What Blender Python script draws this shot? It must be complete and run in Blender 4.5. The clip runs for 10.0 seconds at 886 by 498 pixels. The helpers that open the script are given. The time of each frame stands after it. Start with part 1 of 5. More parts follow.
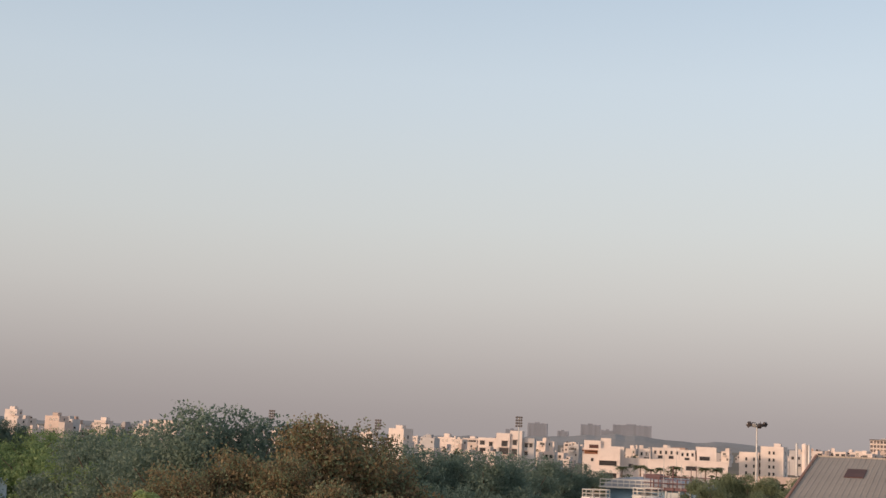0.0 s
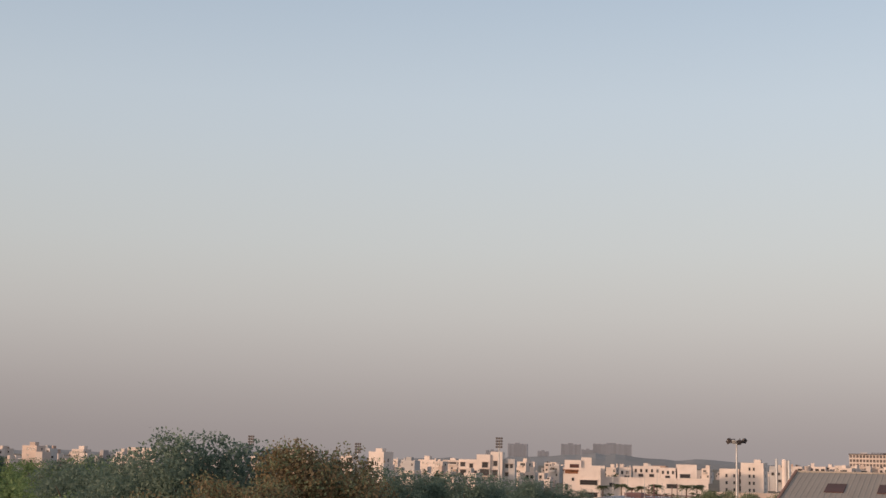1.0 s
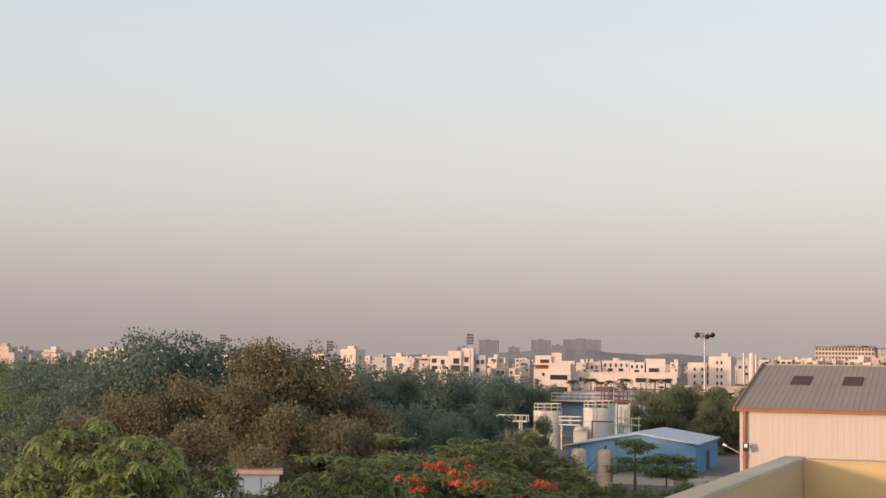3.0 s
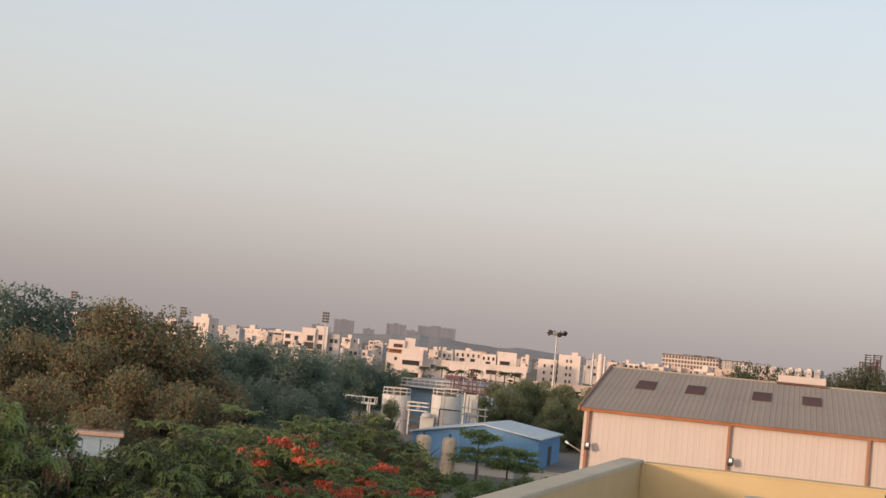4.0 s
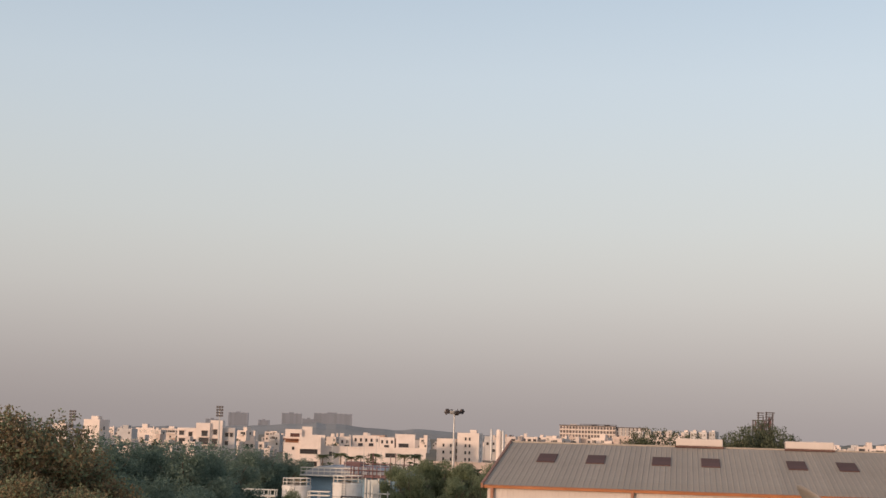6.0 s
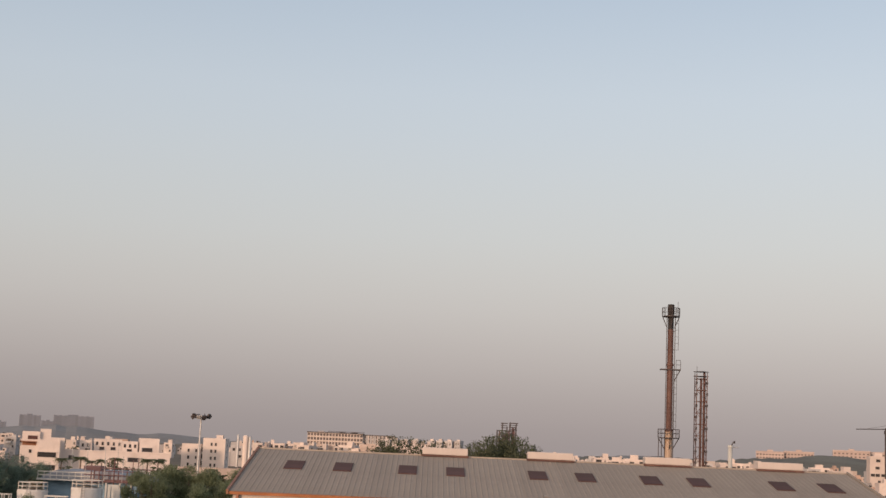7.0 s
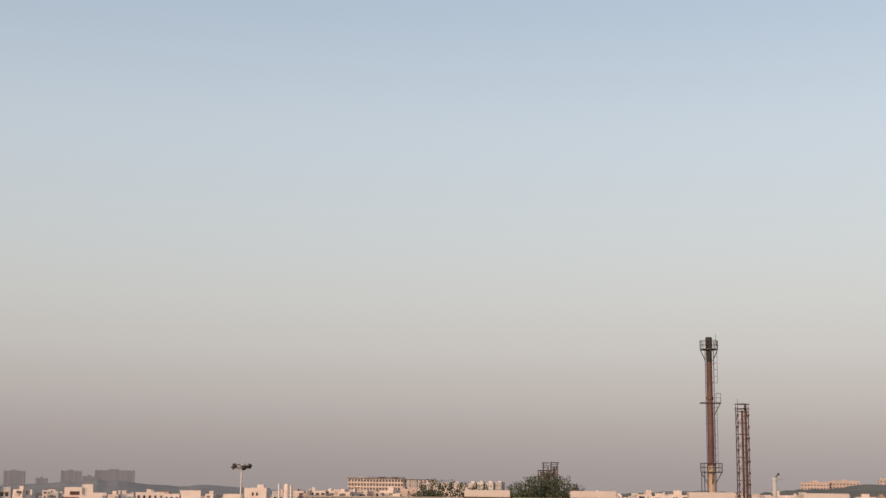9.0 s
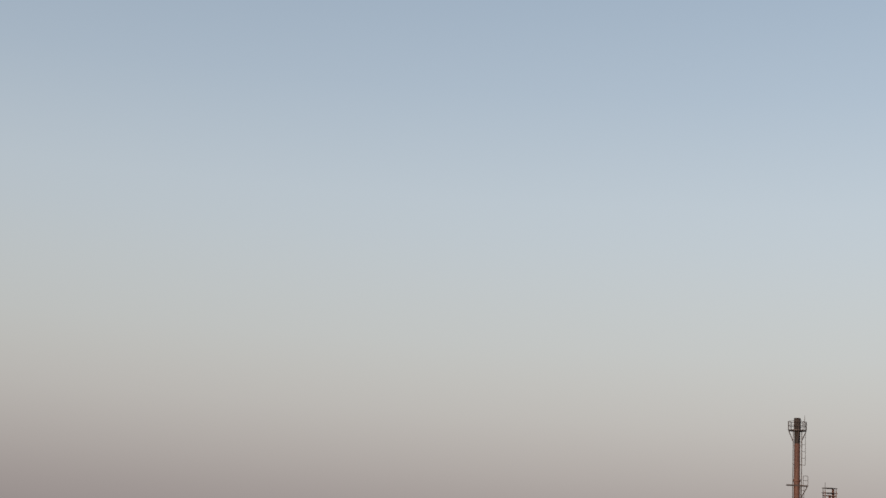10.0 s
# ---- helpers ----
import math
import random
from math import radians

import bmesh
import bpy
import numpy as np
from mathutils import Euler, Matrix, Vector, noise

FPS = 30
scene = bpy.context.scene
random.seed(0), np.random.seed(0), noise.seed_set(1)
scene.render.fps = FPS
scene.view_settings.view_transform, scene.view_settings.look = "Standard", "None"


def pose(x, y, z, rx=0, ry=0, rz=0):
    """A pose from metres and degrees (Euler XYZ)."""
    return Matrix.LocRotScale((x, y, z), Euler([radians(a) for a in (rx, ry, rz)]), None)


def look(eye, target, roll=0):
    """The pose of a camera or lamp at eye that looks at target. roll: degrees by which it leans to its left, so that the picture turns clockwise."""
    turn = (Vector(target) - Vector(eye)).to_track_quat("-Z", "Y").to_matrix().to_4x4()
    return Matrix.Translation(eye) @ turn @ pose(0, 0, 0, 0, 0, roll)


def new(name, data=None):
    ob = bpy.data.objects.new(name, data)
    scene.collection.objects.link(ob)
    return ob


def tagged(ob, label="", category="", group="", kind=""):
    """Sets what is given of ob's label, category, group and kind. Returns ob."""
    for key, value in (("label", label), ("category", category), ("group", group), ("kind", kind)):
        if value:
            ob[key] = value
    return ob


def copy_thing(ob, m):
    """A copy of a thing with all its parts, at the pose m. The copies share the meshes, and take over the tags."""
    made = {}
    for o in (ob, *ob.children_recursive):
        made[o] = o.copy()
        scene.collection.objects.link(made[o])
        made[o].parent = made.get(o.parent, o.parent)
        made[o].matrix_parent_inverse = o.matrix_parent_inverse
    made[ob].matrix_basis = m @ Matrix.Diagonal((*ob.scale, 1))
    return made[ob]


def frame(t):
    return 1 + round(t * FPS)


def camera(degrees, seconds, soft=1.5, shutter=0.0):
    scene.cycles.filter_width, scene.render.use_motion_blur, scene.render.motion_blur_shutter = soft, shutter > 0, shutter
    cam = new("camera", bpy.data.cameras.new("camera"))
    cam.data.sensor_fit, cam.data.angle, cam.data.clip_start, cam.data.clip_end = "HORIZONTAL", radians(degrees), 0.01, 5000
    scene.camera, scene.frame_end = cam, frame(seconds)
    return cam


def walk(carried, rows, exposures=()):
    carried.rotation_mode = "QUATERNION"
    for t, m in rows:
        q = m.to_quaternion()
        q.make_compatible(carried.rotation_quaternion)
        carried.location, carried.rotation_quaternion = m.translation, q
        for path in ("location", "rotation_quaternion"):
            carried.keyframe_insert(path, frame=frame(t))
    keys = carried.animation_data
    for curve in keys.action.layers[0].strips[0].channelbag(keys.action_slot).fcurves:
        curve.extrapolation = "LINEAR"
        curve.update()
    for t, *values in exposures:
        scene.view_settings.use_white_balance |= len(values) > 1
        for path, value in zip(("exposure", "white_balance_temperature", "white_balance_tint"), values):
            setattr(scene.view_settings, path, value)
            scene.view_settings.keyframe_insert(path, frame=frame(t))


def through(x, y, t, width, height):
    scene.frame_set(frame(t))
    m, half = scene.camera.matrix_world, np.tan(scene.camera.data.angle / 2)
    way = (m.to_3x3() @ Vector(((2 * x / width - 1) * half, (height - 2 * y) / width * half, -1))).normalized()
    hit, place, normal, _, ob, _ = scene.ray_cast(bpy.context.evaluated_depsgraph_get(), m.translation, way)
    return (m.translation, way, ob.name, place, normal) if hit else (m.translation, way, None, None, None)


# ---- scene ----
# ---- camera and walk: a hand-held phone on a roof terrace, turning where it stands ----
EYE = Vector((0.0, 0.0, 11.0))
cam = camera(35.06, 10.0, soft=1.5)


def aim(yaw, pitch, roll, side=0.0, up=0.0):
    """A camera near EYE, which sways a little: yaw to the left of +y, pitch up, roll as look() takes it, in degrees."""
    a, b = radians(yaw), radians(pitch)
    way = Vector((-math.sin(a) * math.cos(b), math.cos(a) * math.cos(b), math.sin(b)))
    eye = EYE + Vector((side, 0.0, up))
    return look(eye, eye + way * 10.0, roll)


ROWS = [  # seconds; yaw, pitch, roll; sway to the side and upwards
    (0, 22.0, 7.6, 2.4, 0, 0),
    (0.5, 21.99, 8.99, 2.42, 0, 0),
    (1, 21.08, 8.52, 1.32, 0, 0),
    (1.5, 20.29, 6.25, 0.45, 0, 0),
    (2, 19.49, 5.82, -0.32, 0, 0),
    (2.2, 20.03, 5.28, -0.44, 0, 0),
    (3.3, 18.57, 4.09, 1.93, 0, 0),
    (3.5, 16.86, 4.04, 2.98, 0, 0),
    (4, 14.15, 3.95, 5.52, 0, 0),
    (4.5, 9.49, 4.28, 0.91, 0.01, 0.012),
    (5, 8.49, 6.46, -0.18, -0.053, 0.013),
    (5.2, 9.9, 7.45, 0.2, -0.057, 0.013),
    (6.3, 9.1, 7.58, 2.4, -0.082, 0.013),
    (6.5, 6.55, 7.69, 1.61, -0.086, 0.013),
    (7, -0.24, 8.21, 2.53, -0.118, 0.023),
    (7.5, 0, 7.94, 2.19, -0.15, 0.033),
    (8, 3.55, 8.02, 3.08, -0.15, 0.033),
    (8.5, 2.39, 8.28, 3.21, -0.15, 0.033),
    (9, 1.17, 9.87, 0.6, -0.15, 0.033),
    (9.5, 3.01, 10.75, 2.54, -0.15, 0.033),
    (9.8, 3.94, 12.4, 2.7, -0.15, 0.033),
    (10, 4.96, 12.4, 3.76, -0.15, 0.033),
]
EXPOSURES = [(0.0, 0.07, 6400, 9), (0.5, 0.11, 6400, 9), (1.0, -0.09, 6450, 10), (1.5, 0.12, 6550, 11), (2.0, 0.13, 6650, 11.5), (3.5, 0.26, 6640, 11), (4.0, 0.14, 6530, 9.5), (4.5, 0.16, 6530, 9.5), (5.0, 0.0, 6450, 9), (5.2, 0.0, 6450, 9), (6.5, 0.0, 6450, 9), (7.0, -0.13, 6500, 11), (7.5, -0.12, 6500, 11), (8.0, -0.15, 6500, 10.5), (8.5, -0.13, 6500, 10), (9.0, -0.11, 6500, 10), (9.5, -0.31, 6470, 9.5), (10.0, -0.25, 6450, 9)]
walk(cam, [(t, aim(*how)) for t, *how in ROWS], EXPOSURES)

# ---- evening light: a low warm sun behind the camera to the left, dusty sky ----
SUN_FROM = Vector((-0.50, -0.86, 0.105)).normalized()
world = bpy.data.worlds.new("world")
scene.world = world
world.use_nodes = True
wn, wl = world.node_tree.nodes, world.node_tree.links
wn.clear()
w_out = wn.new("ShaderNodeOutputWorld")
w_bg = wn.new("ShaderNodeBackground")
w_sky = wn.new("ShaderNodeTexSky")
w_sky.sky_type = "NISHITA"
w_sky.sun_disc = False
w_sky.sun_elevation = math.asin(SUN_FROM.z)
w_sky.sun_rotation = math.atan2(SUN_FROM.x, SUN_FROM.y) % (2 * math.pi)
w_sky.dust_density = 3.0
w_sky.altitude = 500
w_co = wn.new("ShaderNodeTexCoord")
w_sep = wn.new("ShaderNodeSeparateXYZ")
wl.new(w_co.outputs["Generated"], w_sep.inputs[0])
w_el = wn.new("ShaderNodeMapRange")
w_el.inputs["From Min"].default_value = 0.0
w_el.inputs["From Max"].default_value = 0.5
wl.new(w_sep.outputs["Z"], w_el.inputs["Value"])
# dust haze: a mauve band at the horizon that thins out upwards, the same all round
w_ramp = wn.new("ShaderNodeValToRGB")
w_ramp.color_ramp.interpolation = "B_SPLINE"
HAZE = [(0.0, (0.375, 0.325, 0.318)), (0.05, (0.415, 0.362, 0.352)), (0.12, (0.52, 0.468, 0.448)), (0.2, (0.63, 0.592, 0.56)), (0.3, (0.675, 0.68, 0.655)), (0.45, (0.64, 0.705, 0.755)), (0.65, (0.56, 0.66, 0.775)), (1.0, (0.43, 0.555, 0.735))]
while len(w_ramp.color_ramp.elements) < len(HAZE):
    w_ramp.color_ramp.elements.new(0.5)
for el, (pos, col) in zip(w_ramp.color_ramp.elements, HAZE):
    el.position, el.color = pos, (*col, 1)
wl.new(w_el.outputs[0], w_ramp.inputs[0])
w_gain = wn.new("ShaderNodeMix")
w_gain.data_type = "RGBA"
w_gain.blend_type = "MULTIPLY"
w_gain.inputs["Factor"].default_value = 1.0
w_gain.inputs["B"].default_value = (0.1, 0.1, 0.1, 1)
wl.new(w_sky.outputs[0], w_gain.inputs["A"])
w_thin = wn.new("ShaderNodeMapRange")
w_thin.inputs["From Min"].default_value = 0.25
w_thin.inputs["From Max"].default_value = 0.8
w_thin.inputs["To Min"].default_value = 0.94
w_thin.inputs["To Max"].default_value = 0.25
wl.new(w_sep.outputs["Z"], w_thin.inputs["Value"])
w_mix = wn.new("ShaderNodeMix")
w_mix.data_type = "RGBA"
wl.new(w_thin.outputs[0], w_mix.inputs["Factor"])
wl.new(w_gain.outputs["Result"], w_mix.inputs["A"])
wl.new(w_ramp.outputs[0], w_mix.inputs["B"])
# the haze glows warm round the low sun, behind the camera
w_dot = wn.new("ShaderNodeVectorMath")
w_dot.operation = "DOT_PRODUCT"
w_dot.inputs[1].default_value = SUN_FROM
wl.new(w_co.outputs["Generated"], w_dot.inputs[0])
w_pos = wn.new("ShaderNodeMath")
w_pos.operation = "MAXIMUM"
w_pos.inputs[1].default_value = 0.0
wl.new(w_dot.outputs["Value"], w_pos.inputs[0])
w_pow = wn.new("ShaderNodeMath")
w_pow.operation = "POWER"
w_pow.inputs[1].default_value = 3.0
wl.new(w_pos.outputs[0], w_pow.inputs[0])
w_warm = wn.new("ShaderNodeVectorMath")
w_warm.operation = "SCALE"
w_warm.inputs[0].default_value = (1.9, 1.35, 0.95)
wl.new(w_pow.outputs[0], w_warm.inputs["Scale"])
w_sum = wn.new("ShaderNodeVectorMath")
w_sum.operation = "ADD"
w_side = wn.new("ShaderNodeMath")
w_side.operation = "MULTIPLY_ADD"
w_side.inputs[1].default_value, w_side.inputs[2].default_value = 0.19, 1.026
wl.new(w_sep.outputs["X"], w_side.inputs[0])
w_tone = wn.new("ShaderNodeVectorMath")
w_tone.operation = "SCALE"
wl.new(w_mix.outputs["Result"], w_tone.inputs[0])
wl.new(w_side.outputs[0], w_tone.inputs["Scale"])
wl.new(w_tone.outputs[0], w_sum.inputs[0])
wl.new(w_warm.outputs[0], w_sum.inputs[1])
wl.new(w_sum.outputs[0], w_bg.inputs["Color"])
w_bg.inputs["Strength"].default_value = 1.0
wl.new(w_bg.outputs[0], w_out.inputs[0])

sun = new("sun", bpy.data.lights.new("sun", "SUN"))
sun.data.energy, sun.data.angle, sun.data.color = 2.5, radians(4.0), (1.0, 0.66, 0.45)
sun.matrix_world = look(SUN_FROM * 100, (0, 0, 0))


# ---- materials ----
def mat(name, color, rough=0.7, vary=0.25, scale=2.0, bump=0.1, metal=0.0, stain=None, per_piece=0.0, stretch=(1, 1, 1), islands=0.0):
    """A surface with variation at two scales, optional stains, and relief."""
    m = bpy.data.materials.new(name)
    m.use_nodes = True
    nt = m.node_tree
    b = nt.nodes["Principled BSDF"]
    b.inputs["Roughness"].default_value, b.inputs["Metallic"].default_value = rough, metal
    tc = nt.nodes.new("ShaderNodeTexCoord")
    mp = nt.nodes.new("ShaderNodeMapping")
    mp.inputs["Scale"].default_value = stretch
    nt.links.new(tc.outputs["Object"], mp.inputs[0])
    big, fine = nt.nodes.new("ShaderNodeTexNoise"), nt.nodes.new("ShaderNodeTexNoise")
    big.inputs["Scale"].default_value, fine.inputs["Scale"].default_value = scale * 0.35, scale * 6
    big.inputs["Detail"].default_value, fine.inputs["Detail"].default_value = 6, 4
    for n in (big, fine):
        nt.links.new(mp.outputs[0], n.inputs["Vector"])
    mix = nt.nodes.new("ShaderNodeMath")
    mix.operation = "MULTIPLY_ADD"
    mix.inputs[1].default_value = 0.45
    nt.links.new(fine.outputs["Fac"], mix.inputs[0])
    nt.links.new(big.outputs["Fac"], mix.inputs[2])
    rng = nt.nodes.new("ShaderNodeMapRange")
    rng.inputs["From Min"].default_value, rng.inputs["From Max"].default_value = 0.45, 1.0
    rng.inputs["To Min"].default_value, rng.inputs["To Max"].default_value = 1 - vary, 1 + vary * 0.6
    nt.links.new(mix.outputs[0], rng.inputs["Value"])
    value = rng.outputs[0]
    for amount, node, out in ((per_piece, "ShaderNodeObjectInfo", "Random"), (islands, "ShaderNodeNewGeometry", "Random Per Island")):
        if amount:
            info = nt.nodes.new(node)
            r2 = nt.nodes.new("ShaderNodeMapRange")
            r2.inputs["To Min"].default_value, r2.inputs["To Max"].default_value = 1 - amount, 1 + amount
            nt.links.new(info.outputs[out], r2.inputs["Value"])
            mu = nt.nodes.new("ShaderNodeMath")
            mu.operation = "MULTIPLY"
            nt.links.new(value, mu.inputs[0])
            nt.links.new(r2.outputs[0], mu.inputs[1])
            value = mu.outputs[0]
    base = nt.nodes.new("ShaderNodeVectorMath")
    base.operation = "SCALE"
    base.inputs[0].default_value = color
    nt.links.new(value, base.inputs["Scale"])
    col = base.outputs[0]
    if stain:
        st = nt.nodes.new("ShaderNodeTexNoise")
        st.inputs["Scale"].default_value, st.inputs["Detail"].default_value = scale * 0.8, 8
        nt.links.new(mp.outputs[0], st.inputs["Vector"])
        sr = nt.nodes.new("ShaderNodeMapRange")
        sr.inputs["From Min"].default_value, sr.inputs["From Max"].default_value = 0.52, 0.72
        sr.inputs["To Max"].default_value = 0.7
        nt.links.new(st.outputs["Fac"], sr.inputs["Value"])
        mx = nt.nodes.new("ShaderNodeMix")
        mx.data_type = "RGBA"
        mx.inputs["B"].default_value = (*stain, 1)
        nt.links.new(sr.outputs[0], mx.inputs["Factor"])
        nt.links.new(col, mx.inputs["A"])
        col = mx.outputs["Result"]
    nt.links.new(col, b.inputs["Base Color"])
    if bump:
        bp = nt.nodes.new("ShaderNodeBump")
        bp.inputs["Strength"].default_value, bp.inputs["Distance"].default_value = bump, 0.02
        nt.links.new(fine.outputs["Fac"], bp.inputs["Height"])
        nt.links.new(bp.outputs[0], b.inputs["Normal"])
    return m


def leaf_mat(name, dark, light, through=0.25):
    """Foliage: each leaf takes its own tone between two, larger patches differ, light shines through."""
    m = bpy.data.materials.new(name)
    m.use_nodes = True
    nt = m.node_tree
    b = nt.nodes["Principled BSDF"]
    b.inputs["Roughness"].default_value = 0.6
    geo, tc, no = nt.nodes.new("ShaderNodeNewGeometry"), nt.nodes.new("ShaderNodeTexCoord"), nt.nodes.new("ShaderNodeTexNoise")
    no.inputs["Scale"].default_value = 0.55
    nt.links.new(tc.outputs["Object"], no.inputs["Vector"])
    ad = nt.nodes.new("ShaderNodeMath")
    ad.operation = "MULTIPLY_ADD"
    ad.inputs[1].default_value = 0.55
    nt.links.new(geo.outputs["Random Per Island"], ad.inputs[0])
    rg = nt.nodes.new("ShaderNodeMapRange")
    rg.inputs["From Min"].default_value, rg.inputs["From Max"].default_value = 0.3, 0.7
    rg.inputs["To Min"].default_value, rg.inputs["To Max"].default_value = 0.0, 0.5
    nt.links.new(no.outputs["Fac"], rg.inputs["Value"])
    nt.links.new(rg.outputs[0], ad.inputs[2])
    mx = nt.nodes.new("ShaderNodeMix")
    mx.data_type = "RGBA"
    mx.inputs["A"].default_value, mx.inputs["B"].default_value = (*dark, 1), (*light, 1)
    nt.links.new(ad.outputs[0], mx.inputs["Factor"])
    nt.links.new(mx.outputs["Result"], b.inputs["Base Color"])
    tr, ms = nt.nodes.new("ShaderNodeBsdfTranslucent"), nt.nodes.new("ShaderNodeMixShader")
    nt.links.new(mx.outputs["Result"], tr.inputs["Color"])
    ms.inputs[0].default_value = through
    nt.links.new(b.outputs[0], ms.inputs[1])
    nt.links.new(tr.outputs[0], ms.inputs[2])
    nt.links.new(ms.outputs[0], nt.nodes["Material Output"].inputs[0])
    return m


M_CREAM = mat("cream_paint", (0.56, 0.435, 0.235), 0.8, 0.10, 1.5, 0.15, stain=(0.48, 0.365, 0.20))
M_CAP = mat("cream_cap", (0.54, 0.485, 0.37), 0.85, 0.15, 2.5, 0.2, stain=(0.45, 0.40, 0.30))
M_TERRACE = mat("terrace_cement", (0.36, 0.34, 0.31), 0.9, 0.2, 2.0, 0.2)
M_SHEET = mat("cream_sheet", (0.54, 0.47, 0.425), 0.6, 0.07, 1.2, 0.03, per_piece=0.015, stretch=(3, 3, 0.4))
M_ROOF = mat("grey_roof_sheet", (0.325, 0.278, 0.232), 0.9, 0.14, 0.8, 0.05, per_piece=0.06, stretch=(2.0, 0.4, 1), stain=(0.295, 0.25, 0.21))
M_RUST = mat("rust_orange_trim", (0.42, 0.17, 0.075), 0.7, 0.25, 3.0, 0.1)
M_PIPE = mat("brown_downpipe", (0.30, 0.14, 0.085), 0.6, 0.2, 3.0, 0.1)
M_LIGHTPANEL = mat("brown_skylight", (0.088, 0.042, 0.036), 0.85, 0.2, 1.5, 0.05, per_piece=0.12)
M_WHITE = mat("white_paint", (0.60, 0.58, 0.54), 0.7, 0.12, 1.5, 0.05)
M_TANK = mat("white_tank_paint", (0.62, 0.605, 0.58), 0.6, 0.10, 1.5, 0.05, stain=(0.52, 0.48, 0.44))
M_DULLWHITE = mat("dusty_white_paint", (0.47, 0.48, 0.46), 0.7, 0.15, 2.0, 0.05, stain=(0.42, 0.40, 0.37))
M_STEEL = mat("galvanised_steel", (0.45, 0.44, 0.43), 0.45, 0.2, 4.0, 0.1, metal=0.4)
M_SOOT = mat("sooty_steel", (0.032, 0.027, 0.026), 0.8, 0.3, 2.0, 0.1)
M_DARKSTEEL = mat("dark_steel", (0.062, 0.050, 0.050), 0.6, 0.25, 4.0, 0.1)
M_PURPLE = mat("oxide_painted_steel", (0.16, 0.085, 0.085), 0.65, 0.3, 3.0, 0.1)
M_BLUE = mat("blue_sheet", (0.125, 0.285, 0.495), 0.6, 0.12, 1.5, 0.05, per_piece=0.05, stretch=(3, 3, 0.5))
M_BLUEROOF = mat("pale_blue_roof", (0.52, 0.60, 0.65), 0.5, 0.12, 1.0, 0.05, stretch=(3, 0.5, 1))
M_SLATEROOF = mat("slate_blue_roof", (0.30, 0.32, 0.36), 0.7, 0.15, 1.0, 0.05)
M_BLUEWALL = mat("faded_blue_wall", (0.19, 0.31, 0.42), 0.7, 0.15, 1.0, 0.05)
M_TAN = mat("tan_vessel", (0.58, 0.47, 0.35), 0.5, 0.15, 2.0, 0.05, stain=(0.33, 0.24, 0.16))
M_CHIMNEY = mat("rusty_chimney", (0.105, 0.050, 0.040), 0.7, 0.4, 1.0, 0.2, stretch=(1, 1, 0.3), stain=(0.205, 0.115, 0.085))
M_CHIMBASE = mat("bare_chimney_steel", (0.40, 0.29, 0.21), 0.55, 0.25, 1.0, 0.1, stain=(0.32, 0.19, 0.12))
M_GLASS = mat("dark_window", (0.045, 0.04, 0.04), 0.25, 0.2, 2.0, 0.0, per_piece=0.3)
M_GROUND = mat("dry_ground", (0.17, 0.135, 0.095), 0.95, 0.35, 0.05, 0.2, stain=(0.075, 0.085, 0.04))
M_YARD = mat("yard_concrete", (0.21, 0.185, 0.155), 0.9, 0.25, 0.3, 0.2)
M_BARK = mat("bark", (0.13, 0.095, 0.07), 0.9, 0.3, 5.0, 0.4)
# green lightened and greyed to paint the haze over the slope
M_WOODS = mat("hazed_wooded_slope", (0.155, 0.155, 0.13), 1.0, 0.35, 0.06, 0.0)
# scrub paled to grey: the haze before the ridge is mixed into this colour
M_HILL = mat("hazed_hill_scrub", (0.25, 0.245, 0.24), 1.0, 0.25, 0.012, 0.0)
# bluish grey carries the distance haze in the towers' own colour
M_FARTOWER = mat("haze_tinted_concrete", (0.195, 0.212, 0.25), 0.9, 0.10, 0.05, 0.0, per_piece=0.08)
M_DISH = mat("dish_grey", (0.24, 0.215, 0.195), 0.5, 0.12, 8.0, 0.05, stain=(0.20, 0.17, 0.14))
M_CABLE = mat("white_cable", (0.62, 0.58, 0.52), 0.5, 0.1, 5.0, 0.0)
M_LAMPGLASS = mat("lamp_glass", (0.85, 0.85, 0.85), 0.1, 0.05, 5.0, 0.0)
M_HOTELGLASS = mat("hotel_window", (0.11, 0.085, 0.08), 0.4, 0.2, 2.0, 0.0, per_piece=0.3)
M_PINKWALL = mat("pink_compound_wall", (0.47, 0.33, 0.27), 0.9, 0.2, 1.0, 0.2)
M_SHEETBLUE = mat("pale_blue_panel", (0.30, 0.40, 0.48), 0.6, 0.16, 2.0, 0.05)
M_PINK = mat("pink_render", (0.47, 0.375, 0.335), 0.85, 0.12, 0.3, 0.0, per_piece=0.08)
CITY = [mat("city_render", c, 0.85, 0.14, 0.5, 0.0, per_piece=0.16, stain=tuple(v * 0.84 for v in c)) for c in
        ((0.63, 0.535, 0.48), (0.46, 0.435, 0.425), (0.53, 0.42, 0.36), (0.34, 0.315, 0.315), (0.44, 0.31, 0.25))]
M_LIME = mat("whitewashed_render", (0.70, 0.60, 0.54), 0.85, 0.12, 0.4, 0.0, per_piece=0.05, stain=(0.58, 0.49, 0.43))
M_HOTEL = mat("hotel_render", (0.68, 0.585, 0.525), 0.85, 0.10, 0.2, 0.0)
L_DARK = leaf_mat("dark_leaves", (0.122, 0.172, 0.136), (0.196, 0.258, 0.192), 0.5)
L_BROWN = leaf_mat("dry_leaves", (0.195, 0.148, 0.080), (0.345, 0.258, 0.142), 0.55)
L_GREEN = leaf_mat("scrub_leaves", (0.095, 0.155, 0.062), (0.275, 0.365, 0.150), 0.5)
